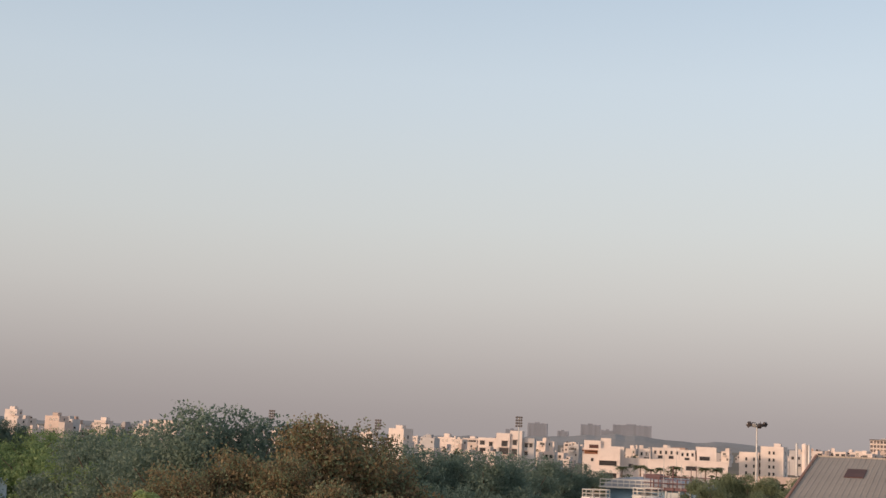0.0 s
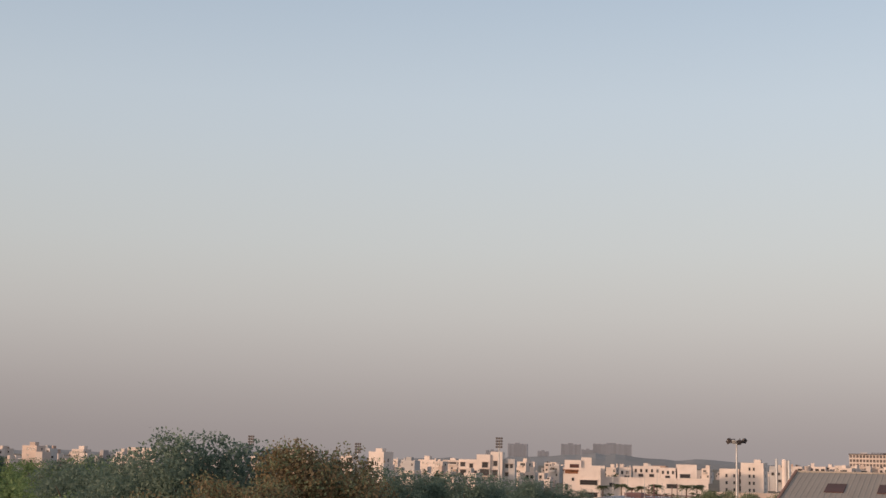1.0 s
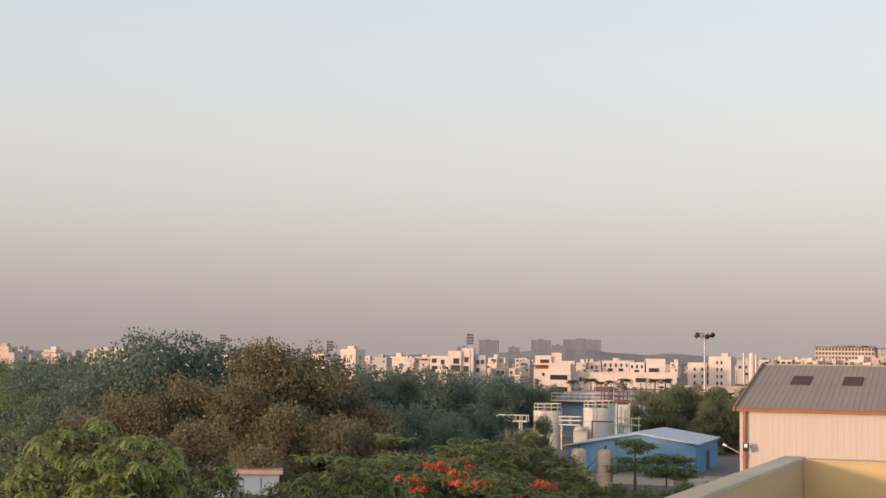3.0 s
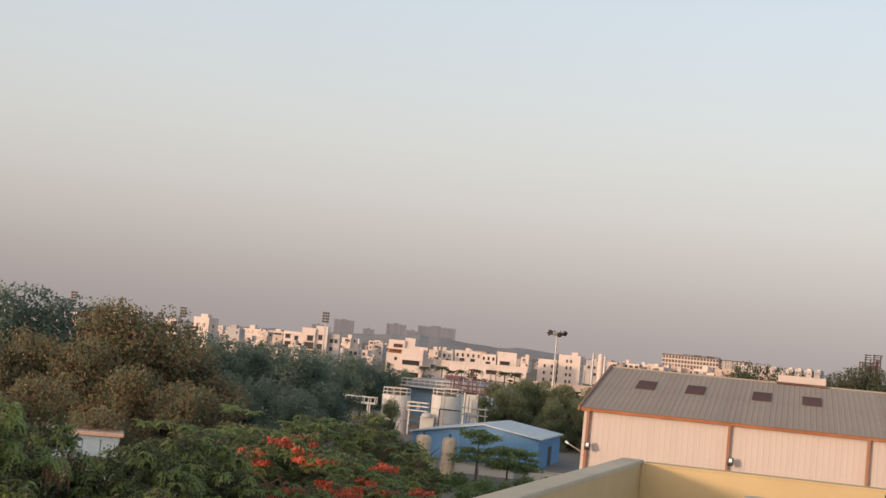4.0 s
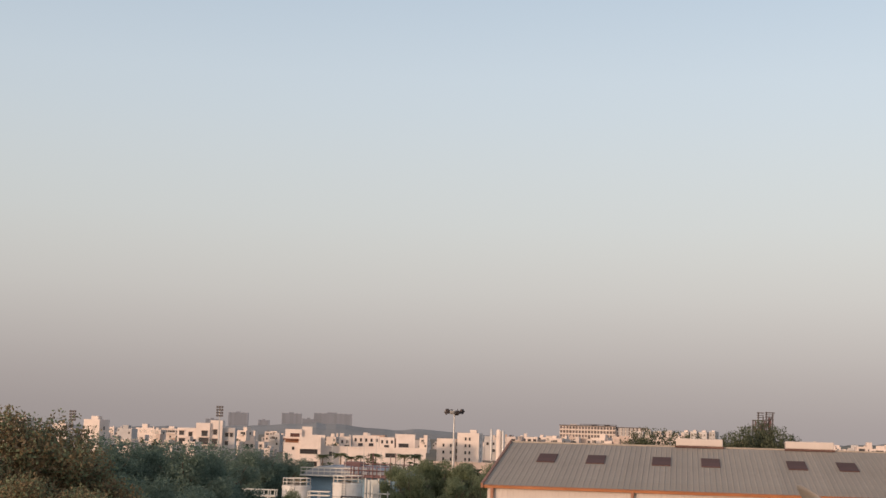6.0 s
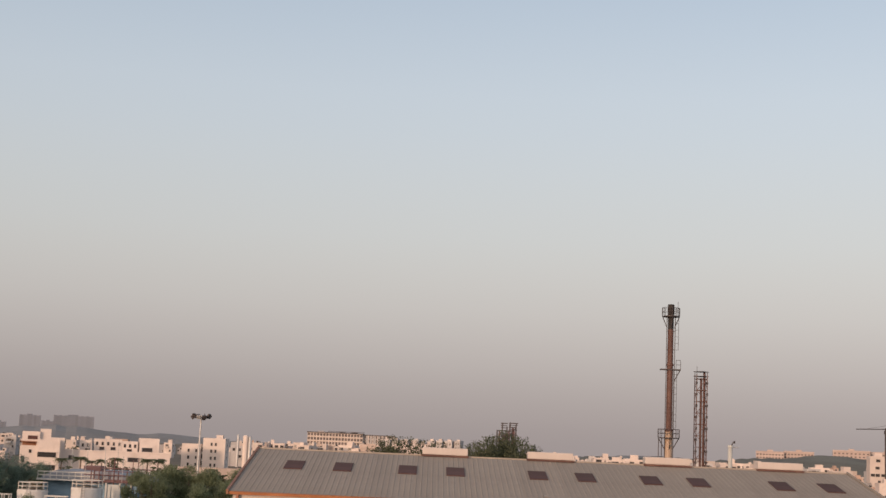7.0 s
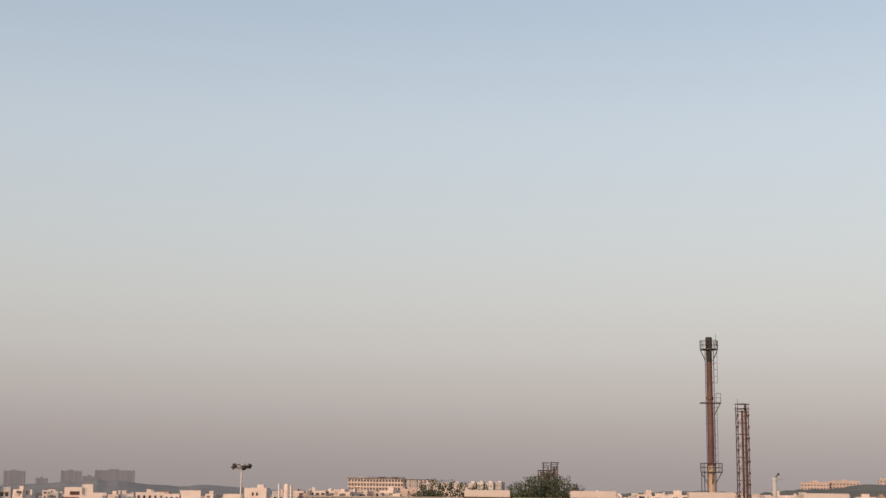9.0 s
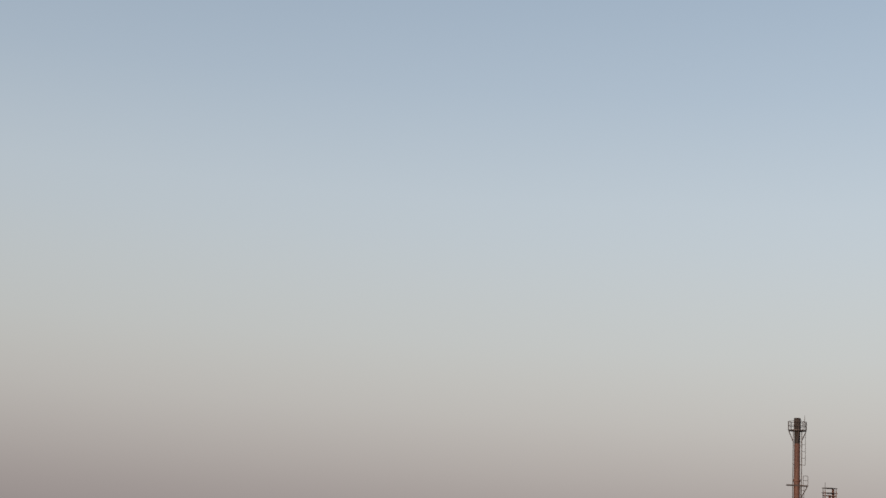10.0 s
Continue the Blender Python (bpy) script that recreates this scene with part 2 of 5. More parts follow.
L_BRIGHT = leaf_mat("bright_leaves", (0.150, 0.225, 0.070), (0.500, 0.570, 0.230), 0.5)
L_FERN = leaf_mat("flame_tree_leaves", (0.105, 0.175, 0.062), (0.345, 0.430, 0.165), 0.5)
L_FLOWER = leaf_mat("red_flowers", (0.34, 0.045, 0.035), (0.66, 0.17, 0.09), 0.3)
L_POD = leaf_mat("brown_pods", (0.20, 0.095, 0.06), (0.46, 0.26, 0.17), 0.2)
# deep olive for dark trees; also paints the shade inside feathery crowns
L_SHADE = leaf_mat("deep_olive_and_shaded_leaves", (0.050, 0.060, 0.034), (0.125, 0.140, 0.075), 0.35)
# darkened copy of the dry leaves, with the crown's inner shade painted in
L_DUSK = leaf_mat("shaded_inner_dry_leaves", (0.115, 0.090, 0.052), (0.225, 0.168, 0.095), 0.45)
L_OLIVE = leaf_mat("olive_leaves", (0.145, 0.175, 0.100), (0.270, 0.310, 0.178), 0.55)


# ---- mesh helpers ----
def part(name, bm, material, parent=None, label=""):
    """Links a bmesh as one mesh object, under a thing or a part."""
    me = bpy.data.meshes.new(name)
    bm.to_mesh(me)
    bm.free()
    for m in material if isinstance(material, (list, tuple)) else (material,):
        me.materials.append(m)
    ob = new(name, me)
    ob.parent = parent
    return tagged(ob, label) if label else ob


def piece(name, me, parent, place):
    """One more object on a mesh that alike pieces share."""
    ob = new(name, me)
    ob.parent = parent
    ob.matrix_basis = place
    return ob


def thing(name, label, category, place, group="", kind=""):
    ob = new(name)
    ob.empty_display_size = 0.2
    ob.matrix_basis = place
    return tagged(ob, label, category, group, kind)


def at(x, y, z=0.0, turn=0.0):
    return pose(x, y, z, 0, 0, turn)


def box(bm, x0, x1, y0, y1, z0, z1, bevel=0.0, slot=0):
    r = bmesh.ops.create_cube(bm, size=1, matrix=Matrix.Translation(((x0 + x1) / 2, (y0 + y1) / 2, (z0 + z1) / 2)) @ Matrix.Diagonal((x1 - x0, y1 - y0, z1 - z0, 1)))
    faces = {f for v in r["verts"] for f in v.link_faces}
    for f in faces:
        f.material_index = slot
    if bevel:
        bmesh.ops.bevel(bm, geom=list({e for v in r["verts"] for e in v.link_edges}), offset=bevel, segments=2, affect="EDGES", profile=0.5)
    return bm


def boxed(*a, **k):
    return box(bmesh.new(), *a, **k)


def rod(bm, a, b, r, r2=None, n=8):
    """A round bar from a to b."""
    a, b = Vector(a), Vector(b)
    d = b - a
    m = Matrix.Translation((a + b) / 2) @ d.to_track_quat("Z", "Y").to_matrix().to_4x4()
    bmesh.ops.create_cone(bm, cap_ends=True, segments=n, radius1=r, radius2=r if r2 is None else r2, depth=d.length, matrix=m)
    return bm


def rodded(*a, **k):
    return rod(bmesh.new(), *a, **k)


def prism(bm, outline, y0, y1):
    """A shape in x and z, drawn out along y."""
    front = [bm.verts.new((x, y0, z)) for x, z in outline]
    back = [bm.verts.new((x, y1, z)) for x, z in outline]
    bm.faces.new(front)
    bm.faces.new(back[::-1])
    for i in range(len(outline)):
        j = (i + 1) % len(outline)
        bm.faces.new((front[j], front[i], back[i], back[j]))
    bmesh.ops.recalc_face_normals(bm, faces=bm.faces)
    return bm


def lathe(bm, profile, n=32):
    """A round body from radius and height pairs."""
    rings = [[bm.verts.new((r * math.cos(2 * math.pi * i / n), r * math.sin(2 * math.pi * i / n), z)) for i in range(n)] for r, z in profile]
    for lo, hi in zip(rings, rings[1:]):
        for i in range(n):
            bm.faces.new((lo[i], lo[(i + 1) % n], hi[(i + 1) % n], hi[i]))
    bm.faces.new(rings[-1])
    bm.faces.new(rings[0][::-1])
    bm.normal_update()
    for f in bm.faces:
        f.smooth = abs(f.normal.z) < 0.9
    for e in bm.edges:
        e.smooth = len(e.link_faces) == 2 and e.calc_face_angle(0.0) < 0.6
    return bm


def cable(name, points, r, material, parent, label=""):
    cu = bpy.data.curves.new(name, "CURVE")
    cu.dimensions, cu.bevel_depth, cu.bevel_resolution = "3D", r, 2
    sp = cu.splines.new("NURBS")
    sp.points.add(len(points) - 1)
    for p, c in zip(sp.points, points):
        p.co = (*c, 1)
    sp.use_endpoint_u, sp.order_u = True, 3
    tmp = bpy.data.objects.new(name, cu)
    me = bpy.data.meshes.new_from_object(tmp)
    bpy.data.objects.remove(tmp)
    me.materials.clear()
    me.materials.append(material)
    ob = new(name, me)
    ob.parent = parent
    return tagged(ob, label) if label else ob


def mesh_part(name, verts, faces, material, parent=None, label=""):
    me = bpy.data.meshes.new(name)
    me.from_pydata(verts.tolist() if hasattr(verts, "tolist") else verts, [], faces.tolist() if hasattr(faces, "tolist") else faces)
    me.materials.append(material)
    ob = new(name, me)
    ob.parent = parent
    return tagged(ob, label) if label else ob


# ---- the large structure ----
def polar(az, d):
    """Plan position from a bearing (degrees right of +y) and a distance."""
    return d * math.sin(radians(az)), d * math.cos(radians(az))


def ground_sheet():
    bm = bmesh.new()
    bmesh.ops.create_grid(bm, x_segments=40, y_segments=40, size=4900)
    ob = part("ground", bm, M_GROUND)
    tagged(ob, "dry earth and scrub ground reaching the horizon", "ground", kind="structure")


def yard():
    ob = part("yard_paving", boxed(-62, -6, 96, 215, -0.3, 0.05), M_YARD)
    tagged(ob, "dusty grey concrete factory yard between the sheds", "pavement", kind="structure")


def far_hill():
    """A long low scrub ridge far off."""
    rng = np.random.default_rng(5)
    az = np.linspace(-62, 40, 260)
    el = 0.0 + 0.33 * np.exp(-((az + 14.6) / 3.4) ** 2) + 0.10 * np.exp(-((az + 9.5) / 2.0) ** 2) + 0.46 * np.exp(-((az - 17.5) / 3.6) ** 2) + 0.16 * np.exp(-((az - 8.8) / 2.2) ** 2)
    el += 0.028 * rng.standard_normal(len(az)) + 0.025 * np.sin(az * 1.7) + 0.05 * np.exp(-((az + 10.6) / 0.35) ** 2)
    verts, faces = [], []
    for a, e in zip(az, el):
        x, y = polar(a, 4000)
        top = 11 + 4000 * math.tan(radians(e))
        verts += [(x * 0.93, y * 0.93, -5), (x * 0.965, y * 0.965, top * 0.55), (x, y, top), (x * 1.05, y * 1.05, -5)]
    for i in range(len(az) - 1):
        for k in range(3):
            faces.append((4 * i + k, 4 * i + 4 + k, 4 * i + 5 + k, 4 * i + 1 + k))
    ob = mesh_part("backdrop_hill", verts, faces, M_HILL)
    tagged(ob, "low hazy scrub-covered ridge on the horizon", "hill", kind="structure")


EAVE_Y, EAVE_Z, RIDGE_Y, RIDGE_Z = 65.0, 8.85, 75.8, 10.80
SLOPE = math.atan2(RIDGE_Z - EAVE_Z, RIDGE_Y - EAVE_Y)
SHED_L, SHED_R = -8.95, 22.15


def ribbed(width, length, ribs, rise, foot, head):
    """A sheet along x with trapezoid ribs running up z; its face looks to -y."""
    prof, step = [], width / ribs
    for i in range(ribs):
        x = i * step
        prof += [(x, 0.0), (x + step * 0.5 - foot, 0.0), (x + step * 0.5 - head, -rise), (x + step * 0.5 + head, -rise), (x + step * 0.5 + foot, 0.0)]
    prof.append((width, 0.0))
    verts = [(x, y, z) for z in (0.0, length) for x, y in prof]
    n = len(prof)
    faces = [(i, i + 1, n + i + 1, n + i) for i in range(n - 1)]
    verts += [(0, 0.03, 0), (width, 0.03, 0), (width, 0.03, length), (0, 0.03, length)]
    faces.append((2 * n + 1, 2 * n, 2 * n + 3, 2 * n + 2))
    return verts, faces


def warehouse():
    shed = thing("warehouse", "large cream sheet-metal warehouse with a grey ribbed roof and rust-orange trim", "warehouse", at(0, 0))
    # blockwork core behind the sheets, gable ends drawn up to the roof
    half = RIDGE_Y - EAVE_Y
    bm = bmesh.new()
    outline = [(-half + 0.2, 0), (half - 0.2, 0), (half - 0.2, EAVE_Z - 0.16), (0, RIDGE_Z - 0.16), (-half + 0.2, EAVE_Z - 0.16)]
    prism(bm, outline, SHED_L, SHED_R)
    for v in bm.verts:
        v.co = Vector((v.co.y, RIDGE_Y + v.co.x, v.co.z))
    bmesh.ops.recalc_face_normals(bm, faces=bm.faces)
    core = part("wall", bm, M_SHEET, shed)
    wall_sheet = bpy.data.meshes.new("sheet")
    sv, sf = ribbed(1.036, EAVE_Z - 0.12, 4, 0.006, 0.05, 0.03)
    wall_sheet.from_pydata(sv, [], sf)
    wall_sheet.materials.append(M_SHEET)
    for i in range(30):
        piece("sheet", wall_sheet, core, Matrix.Translation((SHED_L + i * 1.0367, EAVE_Y + 0.15, 0.0)))
    # roof sheets up both slopes
    roof = part("roof", boxed(SHED_L - 0.15, SHED_R + 0.1, RIDGE_Y - 0.25, RIDGE_Y + 0.25, RIDGE_Z - 0.10, RIDGE_Z + 0.03, bevel=0.02), M_ROOF, shed)
    length = math.hypot(half, RIDGE_Z - EAVE_Z) + 0.12
    rv, rf = ribbed(1.0467, length, 4, 0.015, 0.036, 0.020)
    roof_sheet = bpy.data.meshes.new("roof_sheet")
    roof_sheet.from_pydata(rv, [], rf)
    roof_sheet.materials.append(M_ROOF)
    lean = Matrix.Rotation(-(math.pi / 2 - SLOPE), 4, "X")
    for i in range(30):
        x = SHED_L - 0.2 + i * 1.0467
        piece("roof_sheet", roof_sheet, roof, Matrix.Translation((x, EAVE_Y - 0.12, EAVE_Z - 0.023)) @ lean)
        back = Matrix.Translation((x + 1.0467, 2 * RIDGE_Y - EAVE_Y + 0.12, EAVE_Z - 0.023)) @ Matrix.Rotation(math.pi, 4, "Z") @ lean
        piece("roof_sheet", roof_sheet, roof, back)
    # brown plastic rooflights, two to a bay
    panel = bpy.data.meshes.new("skylight")
    bm = boxed(-0.46, 0.46, -1.05, 1.05, 0.005, 0.05, bevel=0.01)
    bm.to_mesh(panel)
    bm.free()
    panel.materials.append(M_LIGHTPANEL)
    for x in (-6.8, -4.35, -1.1, 1.3, 5.45, 7.85, 11.15, 13.55, 17.75, 20.25):
        y = 71.45
        piece("skylight", panel, roof, Matrix.Translation((x, y, EAVE_Z + (y - EAVE_Y) * math.tan(SLOPE))) @ Matrix.Rotation(SLOPE, 4, "X"))
    # ridge ventilators
    for x in (-0.42, 5.2, 11.45, 17.45):
        v = part("ridge_vent", boxed(x, x + 2.42, RIDGE_Y - 0.45, RIDGE_Y + 0.45, RIDGE_Z + 0.04, RIDGE_Z + 0.42, bevel=0.04), M_SHEET, shed, "cream box ventilator on the ridge")
        # dark brown strip paints the shadow line at the ventilator's foot
        part("base_shadow_line", boxed(x - 0.05, x + 2.47, RIDGE_Y - 0.5, RIDGE_Y + 0.5, RIDGE_Z - 0.06, RIDGE_Z + 0.035), M_CHIMNEY, v)
    # gutter, verge trim, corner and downpipes
    bm = prism(bmesh.new(), [(-0.16, -0.02), (-0.13, -0.12), (0.0, -0.12), (0.0, 0.03), (-0.16, 0.03)], 0, SHED_R - SHED_L + 0.3)
    for v in bm.verts:
        v.co = Vector((SHED_L - 0.18 + v.co.y, EAVE_Y + 0.08 + v.co.x, EAVE_Z - 0.05 + v.co.z))
    bmesh.ops.recalc_face_normals(bm, faces=bm.faces)
    part("gutter", bm, M_RUST, shed, "rust-orange box gutter")
    for x in (SHED_L - 0.22, SHED_R + 0.18):
        bm = boxed(-0.05, 0.05, -0.05, length, -0.16, 0.06)
        bmesh.ops.transform(bm, matrix=Matrix.Translation((x, EAVE_Y - 0.12, EAVE_Z)) @ Matrix.Rotation(SLOPE, 4, "X"), verts=bm.verts)
        part("verge_trim", bm, M_PIPE if x < 0 else M_ROOF, shed)
    for x in (-8.72, -2.30, 3.75, 9.9, 16.0, 21.9):
        pipe = part("downpipe", boxed(x - 0.07, x + 0.07, EAVE_Y - 0.06, EAVE_Y + 0.10, 0.0, EAVE_Z - 0.15, bevel=0.02), M_PIPE, shed, "brown square downpipe")
        for z in (1.5, 4.0, 6.6):
            part("clip", boxed(x - 0.11, x + 0.11, EAVE_Y - 0.075, EAVE_Y + 0.1, z, z + 0.05), M_PIPE, pipe)


def floodlight(x, y, z, side, label):
    f = thing("floodlight", label, "floodlight", at(x, y, z), "floodlights on the warehouse")
    part("bracket", rod(rodded((0, 0.15, 0), (0, -0.22, 0.05), 0.025), (0, -0.22, 0.05), (side * 0.1, -0.26, 0.05), 0.02), M_DARKSTEEL, f)
    bm = boxed(-0.13, 0.13, -0.10, 0.10, -0.17, 0.17, bevel=0.03)
    bmesh.ops.transform(bm, matrix=pose(side * 0.12, -0.32, 0.0, -35, 0, 0), verts=bm.verts)
    part("lamp_body", bm, M_DARKSTEEL, f)
    bm = boxed(-0.07, 0.07, -0.112, -0.10, -0.09, 0.09)
    bmesh.ops.transform(bm, matrix=pose(side * 0.12, -0.32, 0.0, -35, 0, 0), verts=bm.verts)
    part("lens", bm, M_LAMPGLASS, f, "bright glass lens")


def corner_lamp():
    f = thing("wall_lamp", "white lamp on a slanting arm at the warehouse corner", "lamp", at(-9.0, 65.2, 6.75))
    part("arm", rodded((0.1, 0, 0), (-0.55, -0.3, 0.36), 0.02), M_WHITE, f)
    bm = lathe(bmesh.new(), [(0.02, 0.0), (0.055, 0.05), (0.06, 0.16), (0.045, 0.20)], 14)
    bmesh.ops.transform(bm, matrix=pose(-0.5, -0.28, 0.33, 0, -60, 0), verts=bm.verts)
    part("lamp_head", bm, M_LAMPGLASS, f)


def terrace():
    """The roof terrace that the camera stands on, with its parapets."""
    def setting(name, bm, material, label):
        return tagged(part(name, bm, material), label, name.split("_")[0], kind="structure")
    def plan(z0, z1, grow):
        """The terrace's outline, its long side askew, drawn up from z0 to z1."""
        bm = bmesh.new()
        outline = [(-1.84 - grow, -6.0), (8.98, -6.0), (8.98, 8.98), (-0.90 - grow, 8.98)]
        lo, hi = [[bm.verts.new((x, y, z)) for x, y in outline] for z in (z0, z1)]
        bm.faces.new(lo[::-1])
        bm.faces.new(hi)
        for i in range(4):
            j = (i + 1) % 4
            bm.faces.new((lo[i], lo[j], hi[j], hi[i]))
        return bm
    setting("floor_terrace", plan(9.15, 9.4, 0.0), M_TERRACE, "grey cement floor of a roof terrace")
    setting("wall_house", plan(-0.1, 9.14, 0.03), M_CREAM, "cream rendered walls of the house below the terrace")
    arm = boxed(-0.065, 0.065, -15.0, 0.0, 9.2, 10.4, bevel=0.012)
    bmesh.ops.transform(arm, matrix=pose(-0.895, 8.96, 0, 0, 0, -3.6), verts=arm.verts)
    setting("parapet_side", arm, M_CREAM, "cream painted parapet wall with a dusty flat top")
    top = boxed(-0.068, 0.068, -15.0, 0.0, 10.385, 10.412, bevel=0.006)
    bmesh.ops.transform(top, matrix=pose(-0.895, 8.965, 0, 0, 0, -3.6), verts=top.verts)
    setting("coping_side", top, M_CAP, "dusty pale cement top of a parapet")
    setting("coping_front", boxed(-0.822, 9.0, 8.857, 8.993, 10.388, 10.402, bevel=0.004), M_CREAM, "dusty pale cement top of a parapet")
    setting("parapet_front", boxed(-0.84, 9.0, 8.86, 8.99, 9.2, 10.398, bevel=0.012), M_CREAM, "cream painted parapet wall with a dusty flat top")
    setting("parapet_far", boxed(8.88, 9.0, -6.0, 8.85, 9.2, 10.39, bevel=0.012), M_CREAM, "cream painted parapet wall closing the terrace")
    setting("parapet_back", boxed(-1.6, 8.87, -6.0, -5.88, 9.2, 10.39, bevel=0.012), M_CREAM, "cream painted parapet wall closing the terrace")


def pedestal():
    p = thing("pedestal", "cream plastered block with a grey cement top on the terrace", "pedestal", at(0.0, 7.7, 9.4))
    part("body", boxed(-0.17, 0.17, -0.14, 0.14, 0.0, 0.945, bevel=0.02), M_CREAM, p)
    part("cement_top", boxed(-0.171, 0.171, -0.141, 0.141, 0.925, 0.958, bevel=0.012), M_CAP, p, "rough grey cement top")


def dish_antenna():
    d = thing("satellite_dish", "weathered grey satellite dish on a pole stand on the terrace", "satellite dish", at(0.77, 8.2, 9.4))
    o = Vector((0.0, 0.0, 0.0))
    pole = part("pole", rodded(o, (0, 0, 1.04), 0.011, n=12), M_DISH, d)
    part("base_plate", boxed(-0.12, 0.12, -0.12, 0.12, 0.0, 0.015, bevel=0.004), M_STEEL, pole)
    for a, b in (((-0.18, -0.02, 1.01), (-0.01, 0, 0.93)), ((0.15, -0.06, 0.0), (0.0, 0, 0.62)), ((-0.16, 0.10, 0.0), (0.0, 0, 0.55))):
        part("brace", rodded(a, b, 0.010), M_DISH, d)
    part("end_cap", boxed(-0.195, -0.17, -0.03, -0.005, 0.998, 1.022, bevel=0.005), M_DARKSTEEL, d)
    # reflector: a shallow bowl, its open side up and away to the right
    bm = bmesh.new()
    n, rings = 40, 9
    for side in (0, 1):
        prev = None
        for k in range(rings + 1):
            r = 0.268 * k / rings
            z = 0.048 * (k / rings) ** 2 - (0.006 if side else 0.0)
            ring = [bm.verts.new((r * math.cos(2 * math.pi * i / n), 1.06 * r * math.sin(2 * math.pi * i / n), z)) for i in range(n)] if k else [bm.verts.new((0, 0, z))]
            if prev:
                for i in range(n):
                    j = (i + 1) % n
                    bm.faces.new((prev[0], ring[i], ring[j]) if len(prev) == 1 else (prev[i], ring[i], ring[j], prev[j]))
            prev = ring
        if side == 0:
            rim = prev
        else:
            for i in range(n):
                j = (i + 1) % n
                bm.faces.new((rim[i], rim[j], prev[j], prev[i]))
    bmesh.ops.recalc_face_normals(bm, faces=bm.faces)
    for f in bm.faces:
        f.smooth = True
    normal = Vector((0.69, 0.13, 0.71)).normalized()
    turn = normal.to_track_quat("Z", "Y").to_matrix().to_4x4()
    seat = Matrix.Translation(Vector((-0.015, 0.0, 1.188)) - normal * 0.03) @ turn
    bmesh.ops.transform(bm, matrix=seat, verts=bm.verts)
    bowl = part("reflector", bm, M_DISH, d, "weathered grey pressed-steel bowl")
    bm = bmesh.new()
    bmesh.ops.create_cone(bm, cap_ends=True, segments=20, radius1=0.03, radius2=0.045, depth=0.014, matrix=seat @ Matrix.Translation((0, 0, -0.012)))
    part("backing_plate", bm, M_DISH, bowl)
    bm = boxed(-0.028, 0.028, -0.028, 0.028, -0.045, 0.045, bevel=0.006)
    bmesh.ops.transform(bm, matrix=pose(-0.005, 0, 1.07, 0, 12, 0), verts=bm.verts)
    part("clamp", bm, M_DISH, d)
    foot, lnb = Vector((0.19, 0.02, 0.955)), Vector((0.345, 0.03, 1.235))
    part("feed_arm", rod(rodded((0.05, 0.0, 1.06), foot, 0.012), foot, lnb, 0.010), M_DISH, d)
    bm = boxed(-0.024, 0.024, -0.022, 0.022, -0.022, 0.022, bevel=0.007)
    bmesh.ops.transform(bm, matrix=Matrix.Translation(lnb + Vector((0.005, 0, 0.03))), verts=bm.verts)
    rod(bm, lnb + Vector((-0.02, 0, 0.03)), lnb + Vector((-0.06, 0, 0.0)), 0.013, 0.019, 14)
    part("receiver_head", bm, M_DARKSTEEL, d, "black receiver head with a horn")
    cable("cable", [lnb + Vector((0.03, 0, 0)), lnb + Vector((0.06, 0, -0.10)), foot + Vector((0.08, -0.02, 0.05)), foot + Vector((0.0, -0.03, -0.03)), (0.06, -0.03, 0.97), (-0.02, -0.03, 0.92), (-0.05, -0.02, 0.86)], 0.0026, M_CABLE, d, "white coaxial cable")
    cable("cable", [foot + Vector((0.03, -0.02, -0.02)), (0.14, -0.03, 0.88), (0.12, -0.03, 0.60), (0.10, -0.04, 0.02)], 0.003, M_CABLE, d, "white coaxial cable")


ground_sheet()
yard()
far_hill()
warehouse()
floodlight(-8.64, 64.95, 7.10, 0.3, "black floodlight with a bright lens on a downpipe")
floodlight(-2.22, 64.95, 7.10, 0.6, "black floodlight with a bright lens on a downpipe")
corner_lamp()
terrace()
pedestal()
dish_antenna()


# ---- factory yard ----
def railing(parent, path, z, h, material, closed=False, step=1.0):
    """Posts and two rails along a path, as parts of a thing."""
    pts = [Vector((x, y, z)) for x, y in path]
    if closed:
        pts.append(pts[0])
    for up in (h * 0.5, h):
        if closed:
            rad = (pts[0] - Vector((0, 0, z))).length
            rail = part("rail", lathe(bmesh.new(), [(rad - 0.04, z + up - 0.04), (rad + 0.04, z + up - 0.04), (rad + 0.04, z + up + 0.04), (rad - 0.04, z + up + 0.04), (rad - 0.04, z + up - 0.04)], len(path)), material, parent)
        else:
            rail = part("rail", boxed(pts[0].x, pts[-1].x, pts[0].y - 0.05, pts[0].y + 0.05, z + up - 0.06, z + up + 0.06), material, parent)
    for a, b in zip(pts, pts[1:]):
        k = max(1, round((b - a).length / step))
        for i in range(k):
            p = a.lerp(b, i / k)
            part("post", rodded(p, p + Vector((0, 0, h)), 0.045, n=6), material, rail)


